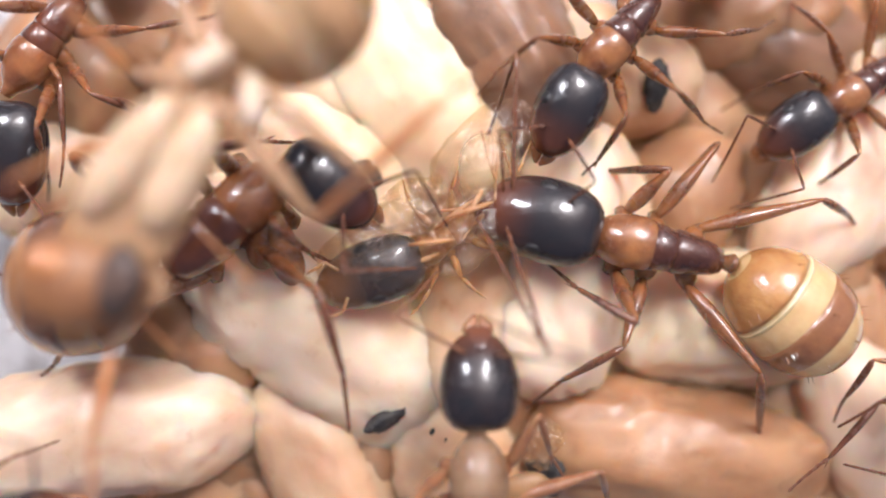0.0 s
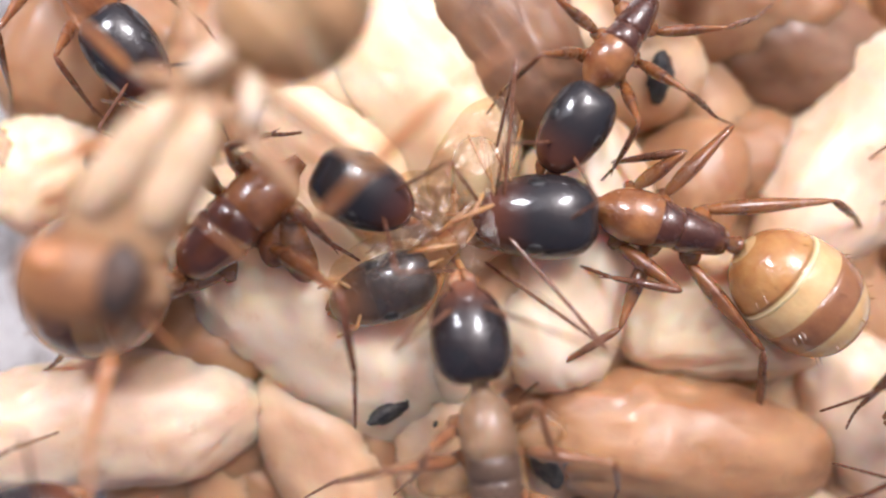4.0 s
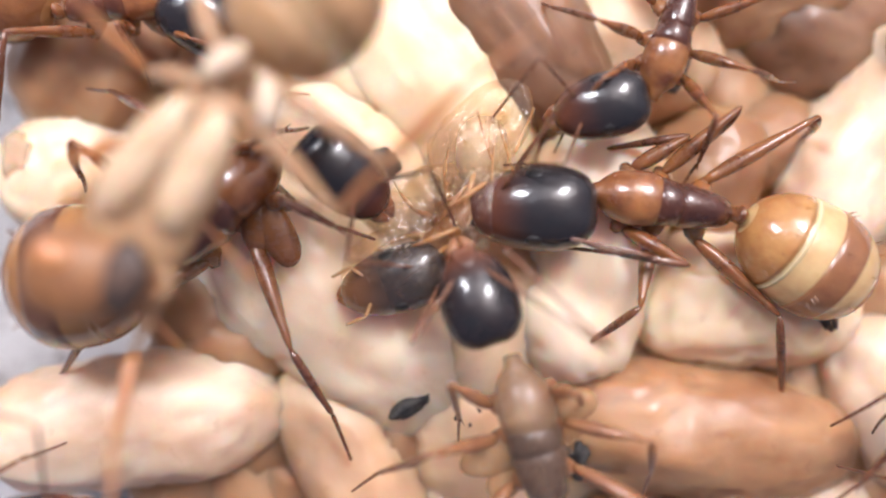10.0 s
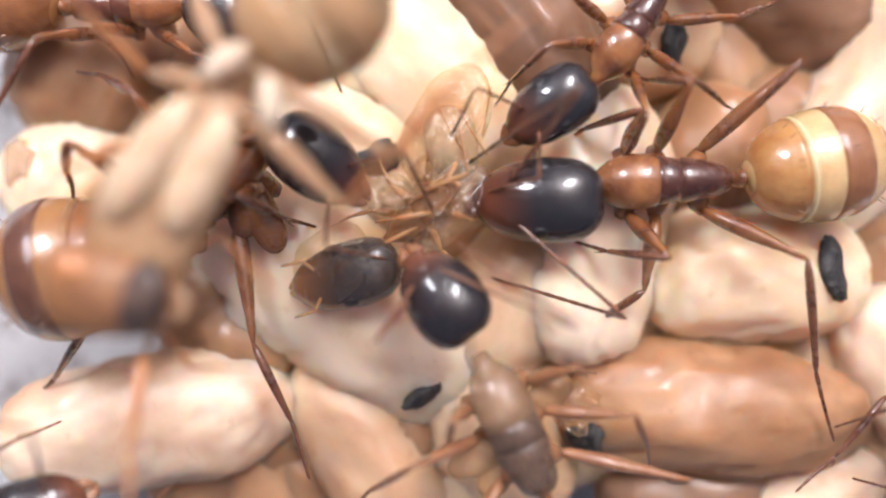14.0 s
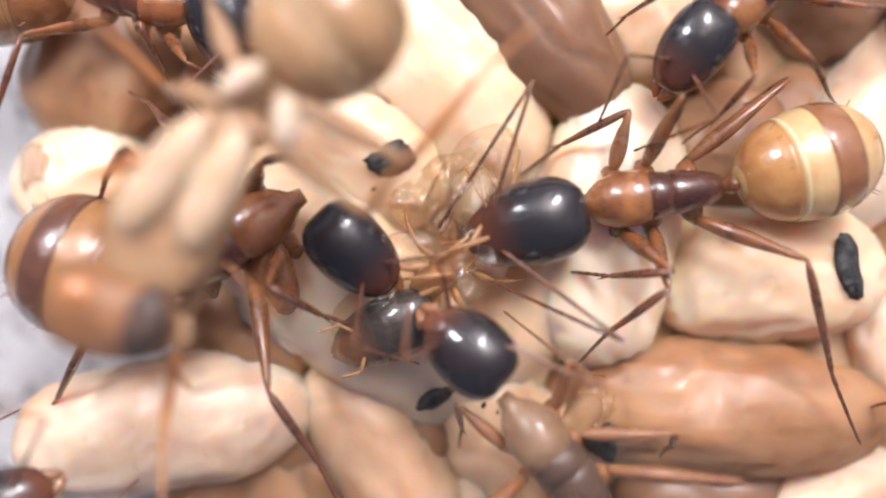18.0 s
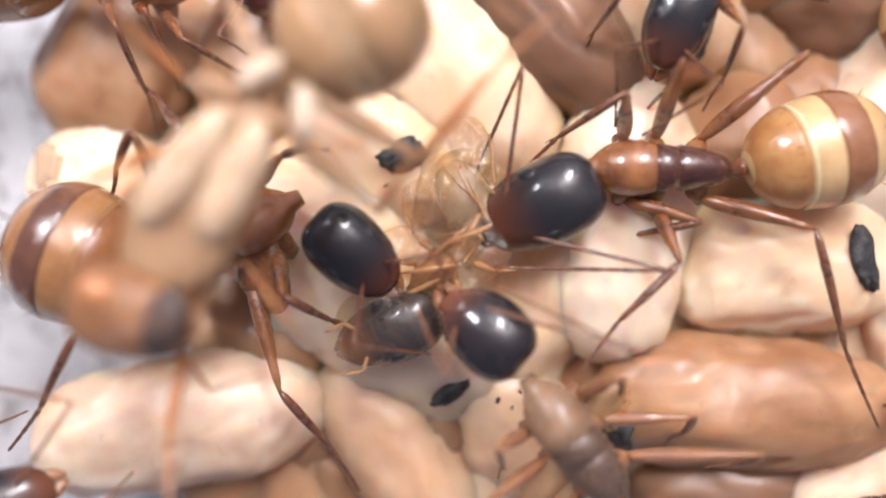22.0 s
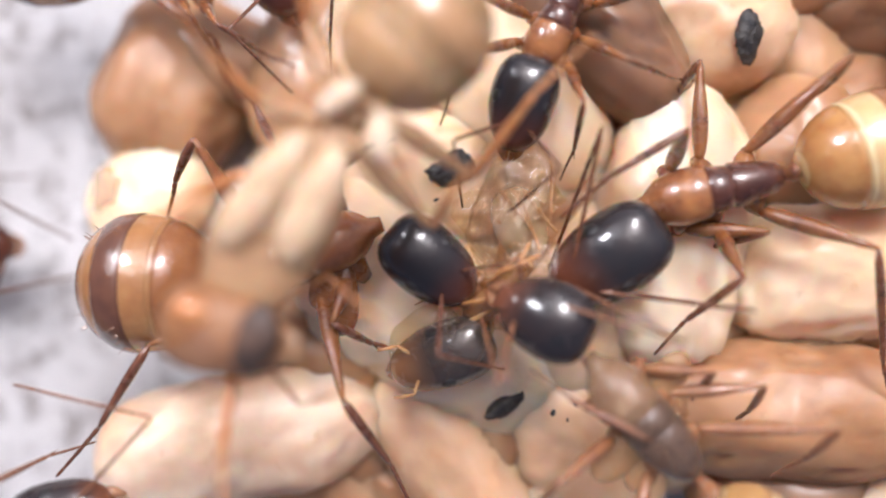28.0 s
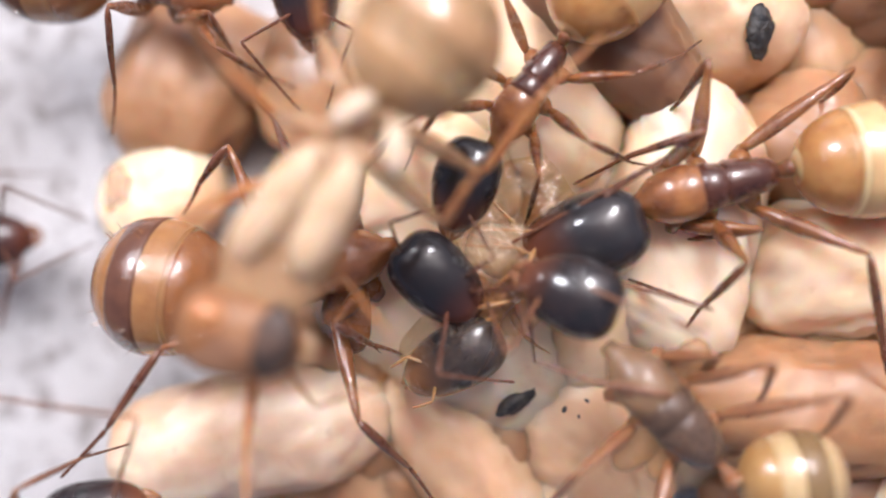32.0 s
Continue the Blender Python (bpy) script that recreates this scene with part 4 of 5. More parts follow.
def motions():
    crawl(banded_ant, 0.9,
          [(0, 6.14, 1.02, 172.19), (1, 6.19, 1.07, 174.18), (2, 6.28, 1.26, 172.17), (3, 6.2, 1.07, 170.12), (6, 6.16, 2.02, 164.63), (7, 6.11, 2.03, 162.28), (8, 5.68, 1.83, 165.96), (9, 5.56, 1.61, 173.91), (11, 5.93, 1.66, 173.5), (13, 5.87, 2.03, 175.07), (14, 5.64, 1.65, 182.41), (15, 5.42, 1.3, 192.22), (18, 5.11, 1.29, 188), (19, 4.98, 1.37, 193.8), (20, 4.9, 1.34, 189.64), (21, 4.86, 1.7, 182.44), (23, 5.07, 1.82, 175.48), (24, 5.11, 1.68, 181.73), (25, 4.88, 1.59, 185.09), (28, 4.95, 1.42, 191.15), (30, 4.76, 1.48, 190.06), (32, 4.56, 1.4, 190.94)],
          [(0, 3.14, 1.50, 169.19), (1, 3.26, 1.52, 155.18), (2, 3.24, 1.36, 167.17), (3, 2.95, 1.23, 176.12), (6, 3.01, 1.60, 195.63), (7, 2.95, 1.89, 196.28), (8, 2.62, 1.45, 189.96), (9, 2.43, 1.17, 182.91), (11, 2.61, 1.50, 182.5), (13, 2.68, 1.96, 181.07), (14, 2.59, 1.15, 180.41), (15, 2.31, 0.51, 181.22), (18, 1.95, 0.58, 193.0), (19, 1.81, 0.27, 192.8), (20, 1.67, 0.72, 192.64), (21, 1.77, 0.95, 199.44), (23, 2.25, 0.87, 209.48), (24, 2.08, 0.65, 206.73), (25, 2.20, 0.22, 208.09), (28, 2.37, -0.10, 213.15), (30, 2.13, 0.22, 210.06), (32, 1.55, 0.30, 195.94)],
          [(0, -34.51), (1, -34.85), (2, -35.42), (3, -33.23), (6, -32.71), (7, -22.55), (8, -26.55), (9, -28.39), (11, -28.78), (13, -2.87), (14, 10.64), (15, 14.31), (18, 15.76), (20, 10.01), (21, 9.28), (23, 16.84), (24, 9.61), (25, 6.43), (28, 13.8), (30, 11.07), (32, 3.7)], head_lift=0.15,
          right_front=[(0, 6.11, 2.88, 3.97, 2.93), (3, 6.43, 2.89, 3.91, 2.69), (7, 6.17, 3.81, 4.09, 3.03), (9, 6.17, 3.35, 3.05, 2.3), (11, 6.28, 3.24, 3.22, 3.2), (13, 5.26, 3.77, 3.4, 3.87), (14, 4.85, 3.2, 3.04, 2.81), (15, 4.58, 2.92, 1.49, 1.67), (18, 4.36, 3.24, 1.89, 2.1), (20, 4.16, 3.22, 1.54, 1.76), (21, 4.07, 3.51, 1.93, 2.49), (23, 3.81, 3.37, 0.9, 1.31), (24, 3.86, 3.29, 1.32, 1.43), (25, 3.99, 3.26, 1.82, 1.78), (28, 4.14, 2.72, 0.34, 0.61), (30, 4.21, 3.02, 1.4, 1.32), (32, 4.33, 2.61, 1.37, 1.87)],
          right_middle=[(0, 7.8, 4.17, 7.26, 2.97), (3, 7.92, 4.08, 7.17, 2.94), (7, 7.32, 3.81, 7.1, 2.5), (9, 7.03, 3.74, 6.94, 2.37), (11, 7.44, 4.15, 6.99, 3.65), (13, 6.01, 2.93, 7.48, 2.98), (14, 5.78, 3.74, 4.71, 4.22), (15, 5.17, 3.85, 4.14, 4.2), (18, 5.34, 3.43, 5.38, 2.38), (20, 5.27, 2.49, 6.27, 2.7), (21, 5.12, 4.02, 5.4, 2.87), (23, 5.12, 4.14, 4.38, 3.49), (24, 5.09, 4.12, 4.22, 3.48), (25, 4.96, 3.88, 4.16, 3.38), (28, 4.71, 4.51, 3.99, 3.37), (30, 4.64, 4.43, 4.06, 3.42), (32, 4.52, 4.28, 3.72, 3.01)],
          right_hind=[(0, 11.25, 2.88, 12.08, 2.05), (3, 11.2, 2.1, 12.32, 1.61), (7, 10.54, 3.34, 11.73, 2.07), (9, 9.96, 3.5, 11.83, 3.35), (11, 8.89, 4.48, 8.11, 3.84), (13, 8.77, 4.51, 7.48, 3.26), (14, 8.43, 4.36, 6.97, 2.56), (15, 8.09, 4.33, 7.37, 3.52), (18, 8.31, 4.09, 7.6, 3.49), (21, 8.06, 4.45, 7.35, 3.82), (23, 8.04, 4.16, 7.95, 3.44), (25, 7.85, 4.05, 7.75, 3.28), (28, 7.78, 4.23, 7.47, 3.36), (32, 7.94, 4.03, 7.57, 3.23)],
          left_front=[(0, 5.4, -0.78, 3.29, 0.41), (1, 5.57, -0.52, 2.85, 0.57), (3, 6.32, -0.47, 4.25, -0.17), (7, 6.93, 0.78, 3.05, 1.28), (9, 6.53, 0.11, 3.84, 0.59), (11, 5.81, 0.24, 2.08, 0.49), (13, 5.66, 0.27, 3.45, 0.87), (15, 5.26, -0.64, 3.32, -0.76), (18, 5.21, -0.51, 3.08, -0.75), (20, 5.65, 0.19, 3.34, -0.27), (21, 5.74, 0.61, 3.99, -0.03), (23, 5.74, 0.34, 2.97, 0.04), (25, 5.84, 0.37, 3.96, -0.11), (28, 6.02, 0.39, 4, -0.2), (32, 5.63, 0.36, 3.2, 0.08)],
          left_middle=[(0, 5.31, -1.38, 3.26, -3.09), (3, 5.3, -1.4, 2.77, -3.28), (7, 5.08, -0.99, 3.75, -2.46), (9, 5.11, -0.89, 3.58, -2.58), (11, 5.2, -0.85, 3.47, -2.66), (13, 5.08, -0.79, 3.17, -2.69), (15, 5.19, -1.17, 3.61, -2.5), (18, 5.15, -0.91, 3.15, -2.77), (21, 5.08, -0.31, 2.71, -2.8), (23, 5.15, -0.58, 2.81, -2.74), (25, 5.25, -0.45, 2.89, -2.77), (28, 5.23, -0.62, 3.39, -2.37), (32, 5.04, -0.38, 3.66, -2.2)],
          left_hind=[(0, 8.51, -1.76, 10.06, -4.89), (3, 8.63, -1.64, 10.13, -4.91), (7, 9.39, -0.95, 10.2, -4.94), (9, 8.62, -1.06, 10.18, -4.96), (11, 8.72, -0.83, 9.9, -4.78), (13, 8.79, -0.2, 9.74, -4.82), (15, 8.51, -0.17, 9.72, -4.8), (18, 8.31, -0.25, 9.83, -4.86), (21, 8.22, 0.19, 9.75, -4.8), (23, 8.4, 0.38, 9.67, -4.79), (25, 8.2, 0.14, 9.16, -4.42), (28, 8.25, -0.07, 9.02, -4.66), (32, 7.77, -0.29, 8.96, -4.75)],
          right_feeler=[(0, 2.18, 6.13, 1.69, 2.69), (3, 2.07, 5.62, 2.32, 2.31), (6, 2.41, 4.27, 1.1, 0.86), (7, 2.02, 4.88, 0.36, 1.46), (9, 2.92, 4.03, 2.7, 2.04), (11, 3.14, 3.69, 1.11, 2.02), (13, 2.56, 3.38, 0.47, 2.3), (15, 3.65, 3.31, 0.89, 1.45), (18, 2.05, 3.83, -0.12, 0.47), (21, 2.11, 4.26, -0.02, 1.86), (23, 1.07, 3.99, 0.25, -0.07), (24, 1.85, 3.84, 0.59, 0.17), (25, 0.96, 3.15, 0.77, -0.72), (28, 2.22, 2.86, 1.01, -0.36), (30, 2.48, 2.97, 0.65, 0.36), (32, 3.55, 2.13, -0.6, 0.01)],
          left_feeler=[(0, 3.18, -1.53, 1.58, 1.48), (1, 3.57, -1.59, 1.24, 1.36), (2, 5.27, -0.56, 1.58, 0.77), (3, 4.75, -1.17, 1.73, 0.27), (6, 4.55, -2.37, 2.41, 0.15), (7, 6.93, 0.78, 1.87, 0.49), (9, 6.54, 0.04, 1.64, 0.66), (11, 5.41, 0.35, 1.84, 0.46), (13, 3.7, -1.35, 0.76, 0.84), (14, 4.63, -1.69, 1.32, -0.66), (15, 3.41, -2.63, 0.5, -0.27), (18, 3.96, -2.03, 0.87, -0.65), (20, 4.13, -1.25, 0.33, -0.57), (21, 4.81, -0.7, 0.62, -0.33), (23, 5.15, -0.64, 1.17, -0.74), (24, 4.61, -1.48, 0.98, -0.36), (25, 5.25, -0.45, 2.73, -0.16), (28, 5.27, -1.33, 2.49, -0.93)] + [(30, 4.76, -1.2, 2.31, -0.48), (32, 4.24, -1.39, 2.12, -0.48)])
    crawl(dusky_ant, 2.0,
          [(0, 2.12, -5.27, 96.19), (1, 2.15, -5.34, 102.18), (2, 2.13, -4.94, 98.17), (3, 2.31, -4.53, 104.12), (6, 2.22, -4.07, 100.63), (7, 2.5, -3.71, 100.28), (8, 2.54, -3.61, 102.96), (9, 2.82, -3.78, 105.91), (11, 2.58, -4.1, 110.5), (13, 2.03, -3.99, 111.07), (14, 1.97, -4.16, 115.41), (15, 2.14, -4.41, 118.22), (18, 2.62, -4.84, 130), (19, 2.65, -4.83, 127.8), (20, 2.7, -4.78, 129.64), (21, 2.7, -4.75, 127.44), (23, 2.78, -4.45, 126.48), (24, 3.1, -4.44, 126.73), (25, 3.16, -4.32, 129.09), (28, 3.0, -3.78, 130.15), (30, 2.85, -3.44, 133.06), (32, 3.2, -3.59, 130.94)],
          [(0, 1.88, -2.33, 94.19), (1, 1.26, -2.58, 110.18), (2, 1.89, -2.25, 96.17), (3, 1.45, -1.63, 104.12), (6, 1.72, -1.14, 95.63), (7, 1.89, -0.66, 101.28), (8, 1.37, -0.89, 105.96), (9, 1.42, -0.58, 115.91), (11, 1.11, -1.09, 107.5), (13, 0.74, -0.7, 119.07), (14, 0.31, -1.13, 128.41), (15, 0.54, -1.5, 130.22), (18, 0.57, -2.29, 140), (19, 0.63, -2.33, 141.8), (20, 0.73, -2.16, 139.64), (21, 0.57, -2.12, 139.44), (23, 0.78, -1.82, 139.48), (24, 1.04, -1.7, 131.73), (25, 1.07, -1.98, 144.09), (28, 0.85, -1.4, 153.15), (29, 0.5, -1.28, 160.0), (30, 0.58, -0.92, 164.06), (31, 1.0, -1.0, 164.0), (32, 1.19, -0.95, 155.94)],
          [(0, -91.83), (7, -70.92), (15, -56.64), (21, -48.25), (25, -59.67), (28, -45.68), (30, -26.54), (32, 4.02)], head_lift=0.1,
          right_front=[(0, 3.26, -2.94, 4.1, -4.77), (6, 2.9, -2.65, 3.86, -4.73), (11, 3.57, -2.69, 4.07, -3.11), (18, 2.77, -2.44, 3.86, -3.25), (25, 4.14, -3.23, 3.94, -4.39), (28, 4.45, -2.67, 4.26, -3.65), (30, 4.22, -2.44, 4.09, -3.09), (32, 4.15, -2.32, 4.01, -3.09)],
          right_middle=[(0, 4.83, -4.19, 5.62, -5.72), (8, 4.98, -3.85, 5.61, -5.26), (9, 5.15, -3.54, 5.61, -5.34), (11, 5.17, -3.86, 5.74, -5.4), (14, 4.58, -3.67, 5.53, -5.33), (18, 5.23, -4.16, 5.62, -5.2), (21, 5.61, -4.02, 5.43, -5.12), (25, 5.53, -3.83, 5.36, -5.15), (28, 5.67, -3.06, 5.48, -4.44), (30, 5.28, -2.34, 5.34, -4.65), (32, 5.26, -2.47, 5.35, -4.01)],
          right_hind=[(0, 5.83, -5.96, 6.93, -7.59), (14, 6.07, -5.26, 5.53, -5.73), (25, 7.03, -4.49, 6.46, -5.65), (28, 7.03, -3.92, 6.19, -5.47), (30, 6.71, -3.09, 6.26, -4.92), (32, 6.68, -3.1, 6.3, -4.79)],
          left_front=[(0, 0.56, -4.82, -0.36, -6.2), (6, 0.86, -3.5, 0.62, -5.29), (10, 0.69, -2.68, 1.27, -4.38), (14, 0.51, -3.69, 0.42, -5.09), (18, 0.2, -3.43, 0.6, -5.07), (22, 0.86, -4.39, 1.16, -5.71), (24, 1.38, -4.74, 0.43, -4.12), (25, 1.85, -4.74, -0.06, -3.62), (28, 3, -4.07, -0.19, -2.37), (30, 3.27, -3.39, -0.43, -2.6), (32, 3.18, -3.14, -0.29, -2.47)],
          right_feeler=[(0, 3.65, -1.44, 1.76, -0.84), (3, 4.31, -1.16, 2, 0.03), (6, 4.37, -2.2, 2.25, 0.02), (9, 3.65, -2.25, 1.4, 0.61), (11, 4.12, -1.07, 1.98, 0.07), (14, 3.08, -1.64, 0.61, 0.12), (18, 3.57, -3.06, 1.43, -1.47), (21, 3.49, -2.17, 0.57, -0.86), (25, 3.92, -2.39, 1.8, -1.11), (28, 3.59, -1.87, 1.24, -0.59), (30, 3.3, -1.45, 1.2, -0.17), (32, 3.7, -1.83, 1.63, -0.19)],
          left_feeler=[(0, -0.09, -0.96, 0.82, 0.09), (3, -0.22, -1.84, 0.59, -1.06), (8, 0.29, -1.85, 0.92, 0.27), (15, -1.37, -1.97, -0.27, -0.99), (20, -0.38, -2.37, -1.12, -1.51), (25, -0.06, -3.16, -0.52, -1.21), (30, -0.34, -2.33, -0.69, -1.47), (32, -0.27, -2.08, -0.73, -1.09)])
    crawl(callow_ant, 0.8,
          [(0, 0.95, 0.89, 219.19), (3, 0.96, 0.61, 219.12), (6, 1.04, 0.59, 228.63), (7, 0.94, 0.43, 233.28), (9, 0.83, 0.61, 232.91), (11, 0.36, 0.92, 232.5), (13, -0.05, 1.48, 221.07), (15, -0.29, 0.26, 215.22), (18, 0.08, -0.51, 215), (20, -0.13, -0.3, 219.64), (21, -0.24, -0.38, 219.44), (23, -0.22, -0.46, 214.48), (25, -0.15, -1.03, 214.09), (28, -0.25, -0.84, 218.15), (30, -0.3, -0.65, 218.06), (32, -0.37, -1.04, 217.94)],
          [(0, -0.75, -0.09, 204.19), (1, -0.82, -0.25, 204.18), (2, -0.65, -0.32, 204.17), (3, -0.59, -0.55, 204.12), (6, -0.32, -0.81, 208.63), (7, -0.23, -0.88, 203.28), (8, -0.41, -0.77, 197.96), (9, -0.4, -0.9, 197.91), (11, -0.91, -0.19, 202.5), (13, -1.86, 0.39, 191.07), (14, -1.97, -0.67, 195.41), (15, -2.18, -0.99, 190.22), (18, -1.36, -1.95, 205), (19, -1.57, -2.18, 209.8), (20, -1.46, -1.99, 204.64), (21, -1.5, -2.08, 204.44), (23, -1.68, -2.02, 199.48), (24, -1.79, -2.05, 204.73), (25, -1.61, -2.32, 209.09), (28, -1.61, -2.31, 198.15), (30, -1.8, -2.19, 198.06), (32, -1.6, -2.45, 207.94)],
          [(0, 91.68), (3, 104.15), (6, 100.32), (7, 94.85), (9, 94.41), (11, 86.99), (13, 110.64), (15, 94.53), (18, 99.64), (20, 125.96), (21, 114.07), (23, 118.24), (25, 115.13), (28, 107.7), (32, 155.54)], head_lift=0.0)
    crawl(russet_ant, 1.1,
          [(0, -4.26, 0.84, 46.19), (1, -4.34, 0.82, 49.18), (3, -4.06, 0.71, 49.12), (6, -4.04, 0.67, 46.63), (7, -4.08, 0.41, 38.28), (8, -3.97, 0.49, 40.96), (9, -4.51, 0.8, 47.91), (11, -5.28, 1.08, 47.5), (13, -5.74, 1.49, 46.07), (15, -4.87, 1.01, 42.22), (18, -5.1, 0.14, 32), (20, -5.52, 0.13, 31.64), (21, -5.64, 0.14, 27.44), (23, -5.42, 0.24, 27.48), (24, -5.3, 0.2, 24.73), (25, -5.64, 0.36, 19.09), (28, -4.96, 0.21, 18.15), (30, -5.1, -0.06, 16.06), (32, -4.89, -0.26, 15.94)],
          [(0, -1.88, 1.86, -30.81), (1, -1.75, 1.71, -30.82), (2, -1.65, 1.64, -23.83), (3, -1.21, 1.63, -20.88), (6, -0.93, 1.58, -21.37), (7, -0.9, 1.5, -28.72), (8, -0.86, 1.76, -17.04), (9, -1.64, 1.72, -37.09), (11, -2.31, 2.04, -42.5), (13, -3.08, 2.79, -43.93), (14, -2.64, 2, -37.59), (15, -1.93, 1.62, -44.78), (18, -2.08, -0.05, -45), (19, -1.95, -0.14, -50.2), (20, -2.56, -0.09, -42.36), (21, -2.6, -0.3, -42.56), (23, -2.18, 0.01, -45.52), (24, -1.91, 0.12, -42.27), (25, -2.63, 0.19, -48.91), (28, -1.8, -0.08, -41.85), (29, -2.1, -0.65, -40.9), (30, -2.01, -0.47, -39.94), (32, -1.87, -0.54, -47.06)],
          [(0, -176.57), (3, -175.23), (7, -177.28), (9, -176.49), (13, -163.19), (15, -176.56), (18, -198.36), (20, -207.71), (21, -203.29), (23, -199.22), (24, -190.87), (25, -182.33), (28, -182.83), (30, -187.99), (32, -190.75)], head_lift=0.3,
          right_middle=[(0, -1.75, -0.55, -0.73, -3.66), (2, -1.61, -0.52, -0.78, -3.71), (3, -1.36, -0.67, -0.66, -3.81), (7, -1.48, -0.69, -0.7, -3.84), (8, -1.7, -0.83, -0.75, -3.79), (9, -2.32, -1.25, -0.76, -3.72), (11, -3.63, -3.3, -1.93, -6.31), (14, -4.01, -3.28, -2.31, -6.22), (18, -3.96, -3.25, -2.12, -6.2), (21, -4.38, -3.35, -2.31, -6.19), (25, -3.74, -4, -2.31, -5.89), (28, -3.8, -3.1, -2.22, -5.95), (32, -3.76, -3.7, -2.09, -6.03)],
          right_front=[(0, -2.96, 0.85, -1.69, -0.09), (3, -2.66, 1.12, -1.48, -0.23), (7, -2.21, 0.77, -0.52, 0.23), (9, -2.96, 1.06, -0.61, 0.01), (13, -4.34, 1.64, -3.07, 0.94), (18, -3.96, -0.84, -1.99, -2.06), (25, -3.97, -1.37, -2.6, -2.37), (32, -4.21, -1.45, -3.08, -2.54)],
          left_front=[(0, -4.43, 2.43, -2.82, 3.14), (7, -3.98, 2.22, -2.9, 3.26), (13, -4.1, 2.56, -3.39, 3.28), (18, -4.09, 1.97, -3.5, 2.36), (25, -3.92, 2.19, -3.23, 2.78), (32, -3.55, 2.1, -2.37, 3.83)],
          right_hind=[(0, -7.9, -1.83, -9.32, -3.88), (9, -8.21, -2.3, -9.6, -4.24), (15, -8.64, -2.24, -10.43, -4.43), (18, -8.59, -2.2, -10.54, -4.96), (25, -8.51, -1.73, -10.72, -5.08), (32, -8.17, -1.87, -10.67, -5.06)],
          left_hind=[(0, -7.67, 2.18, -8.05, 1.49), (13, -7.97, 2.22, -8.69, 1.25), (18, -6.9, 2.23, -8.4, 1.12), (25, -7.36, 2.94, -8.53, 1.42), (32, -6.97, 3.05, -8.68, 1.44)])
    crawl(climbing_ant, 1.2,
          [(0, 4.78, 6.06, 232.19), (1, 4.69, 6.1, 232.18), (3, 4.79, 5.75, 239.12), (6, 4.7, 5.68, 238.63), (7, 5.37, 5.81, 248.28), (8, 5.64, 5.64, 257.96), (9, 5.64, 5.56, 257.91), (11, 5.5, 5.56, 252.5), (13, 5.41, 5.6, 246.07), (14, 4.73, 5.21, 235.41), (15, 3.91, 4.78, 225.22), (15.5, 3.46, 4.53, 230.09), (17.5, 6.52, 5.96, 225.31), (18, 7.43, 6, 220), (19, 6.69, 6.54, 239.8), (20, 7.78, 6.57, 249.64), (21, 5.86, 7, 254.44), (22, 5.8, 6.89, 249.41), (23, 9.53, 6.71, 249.48), (24, 9.32, 8.56, 249.73), (25, 3.5, 8.73, 249.09), (25.5, 2.62, 7.36, 243.94)] + [(27.5, 1.03, 6.03, 248.34), (28, 1.37, 5.51, 243.15), (29, 1.51, 4.42, 233.05), (30, 1.32, 4.55, 230.06), (32, 0.44, 3.84, 233.94)],
          [(0, 3.57, 4.07, 246.19), (1, 3.48, 4.11, 249.18), (2, 3.67, 3.89, 246.17), (3, 3.74, 3.44, 244.12), (6, 3.63, 3.58, 238.63), (7, 4.41, 3.93, 228.28), (8, 4.68, 3.63, 227.96), (9, 4.05, 3.91, 194.91), (11, 3.92, 3.69, 197.5), (13, 3.43, 4.18, 194.07), (14, 2.82, 3.34, 215.41), (15, 1.79, 2.99, 225.22), (15.5, 1.55, 2.95, 230.09), (17.5, 5.01, 4.71, 240.31), (18, 5.84, 4.69, 235), (19, 5.55, 4.79, 249.8), (20, 7.06, 4.72, 259.64), (20.5, 6.75, 4.78, 259.48), (21, 5.28, 5.22, 254.44), (22, 5.2, 5.11, 249.41), (22.5, 7.07, 5.09, 249.39), (23, 8.75, 5.01, 249.48)] + [(24, 8.48, 6.67, 249.73), (25, 2.79, 6.83, 249.09), (25.5, 1.64, 5.68, 248.94), (27.5, 0.14, 4.28, 248.34), (28, 0.47, 3.57, 253.15), (28.7, 0.65, 3.14, 242.99), (29, 0.14, 1.6, 248.05), (30, 0.25, 2.14, 248.06), (31, -0.53, 2.02, 248.02), (32, -1.17, 1.66, 249.94)],
          [(0, 55.38), (7, 73.39), (15, 52.19), (21, 72.81), (25, 41.95), (28, 52.72), (30, 38.14), (32, 52.41)], head_lift=0.1)
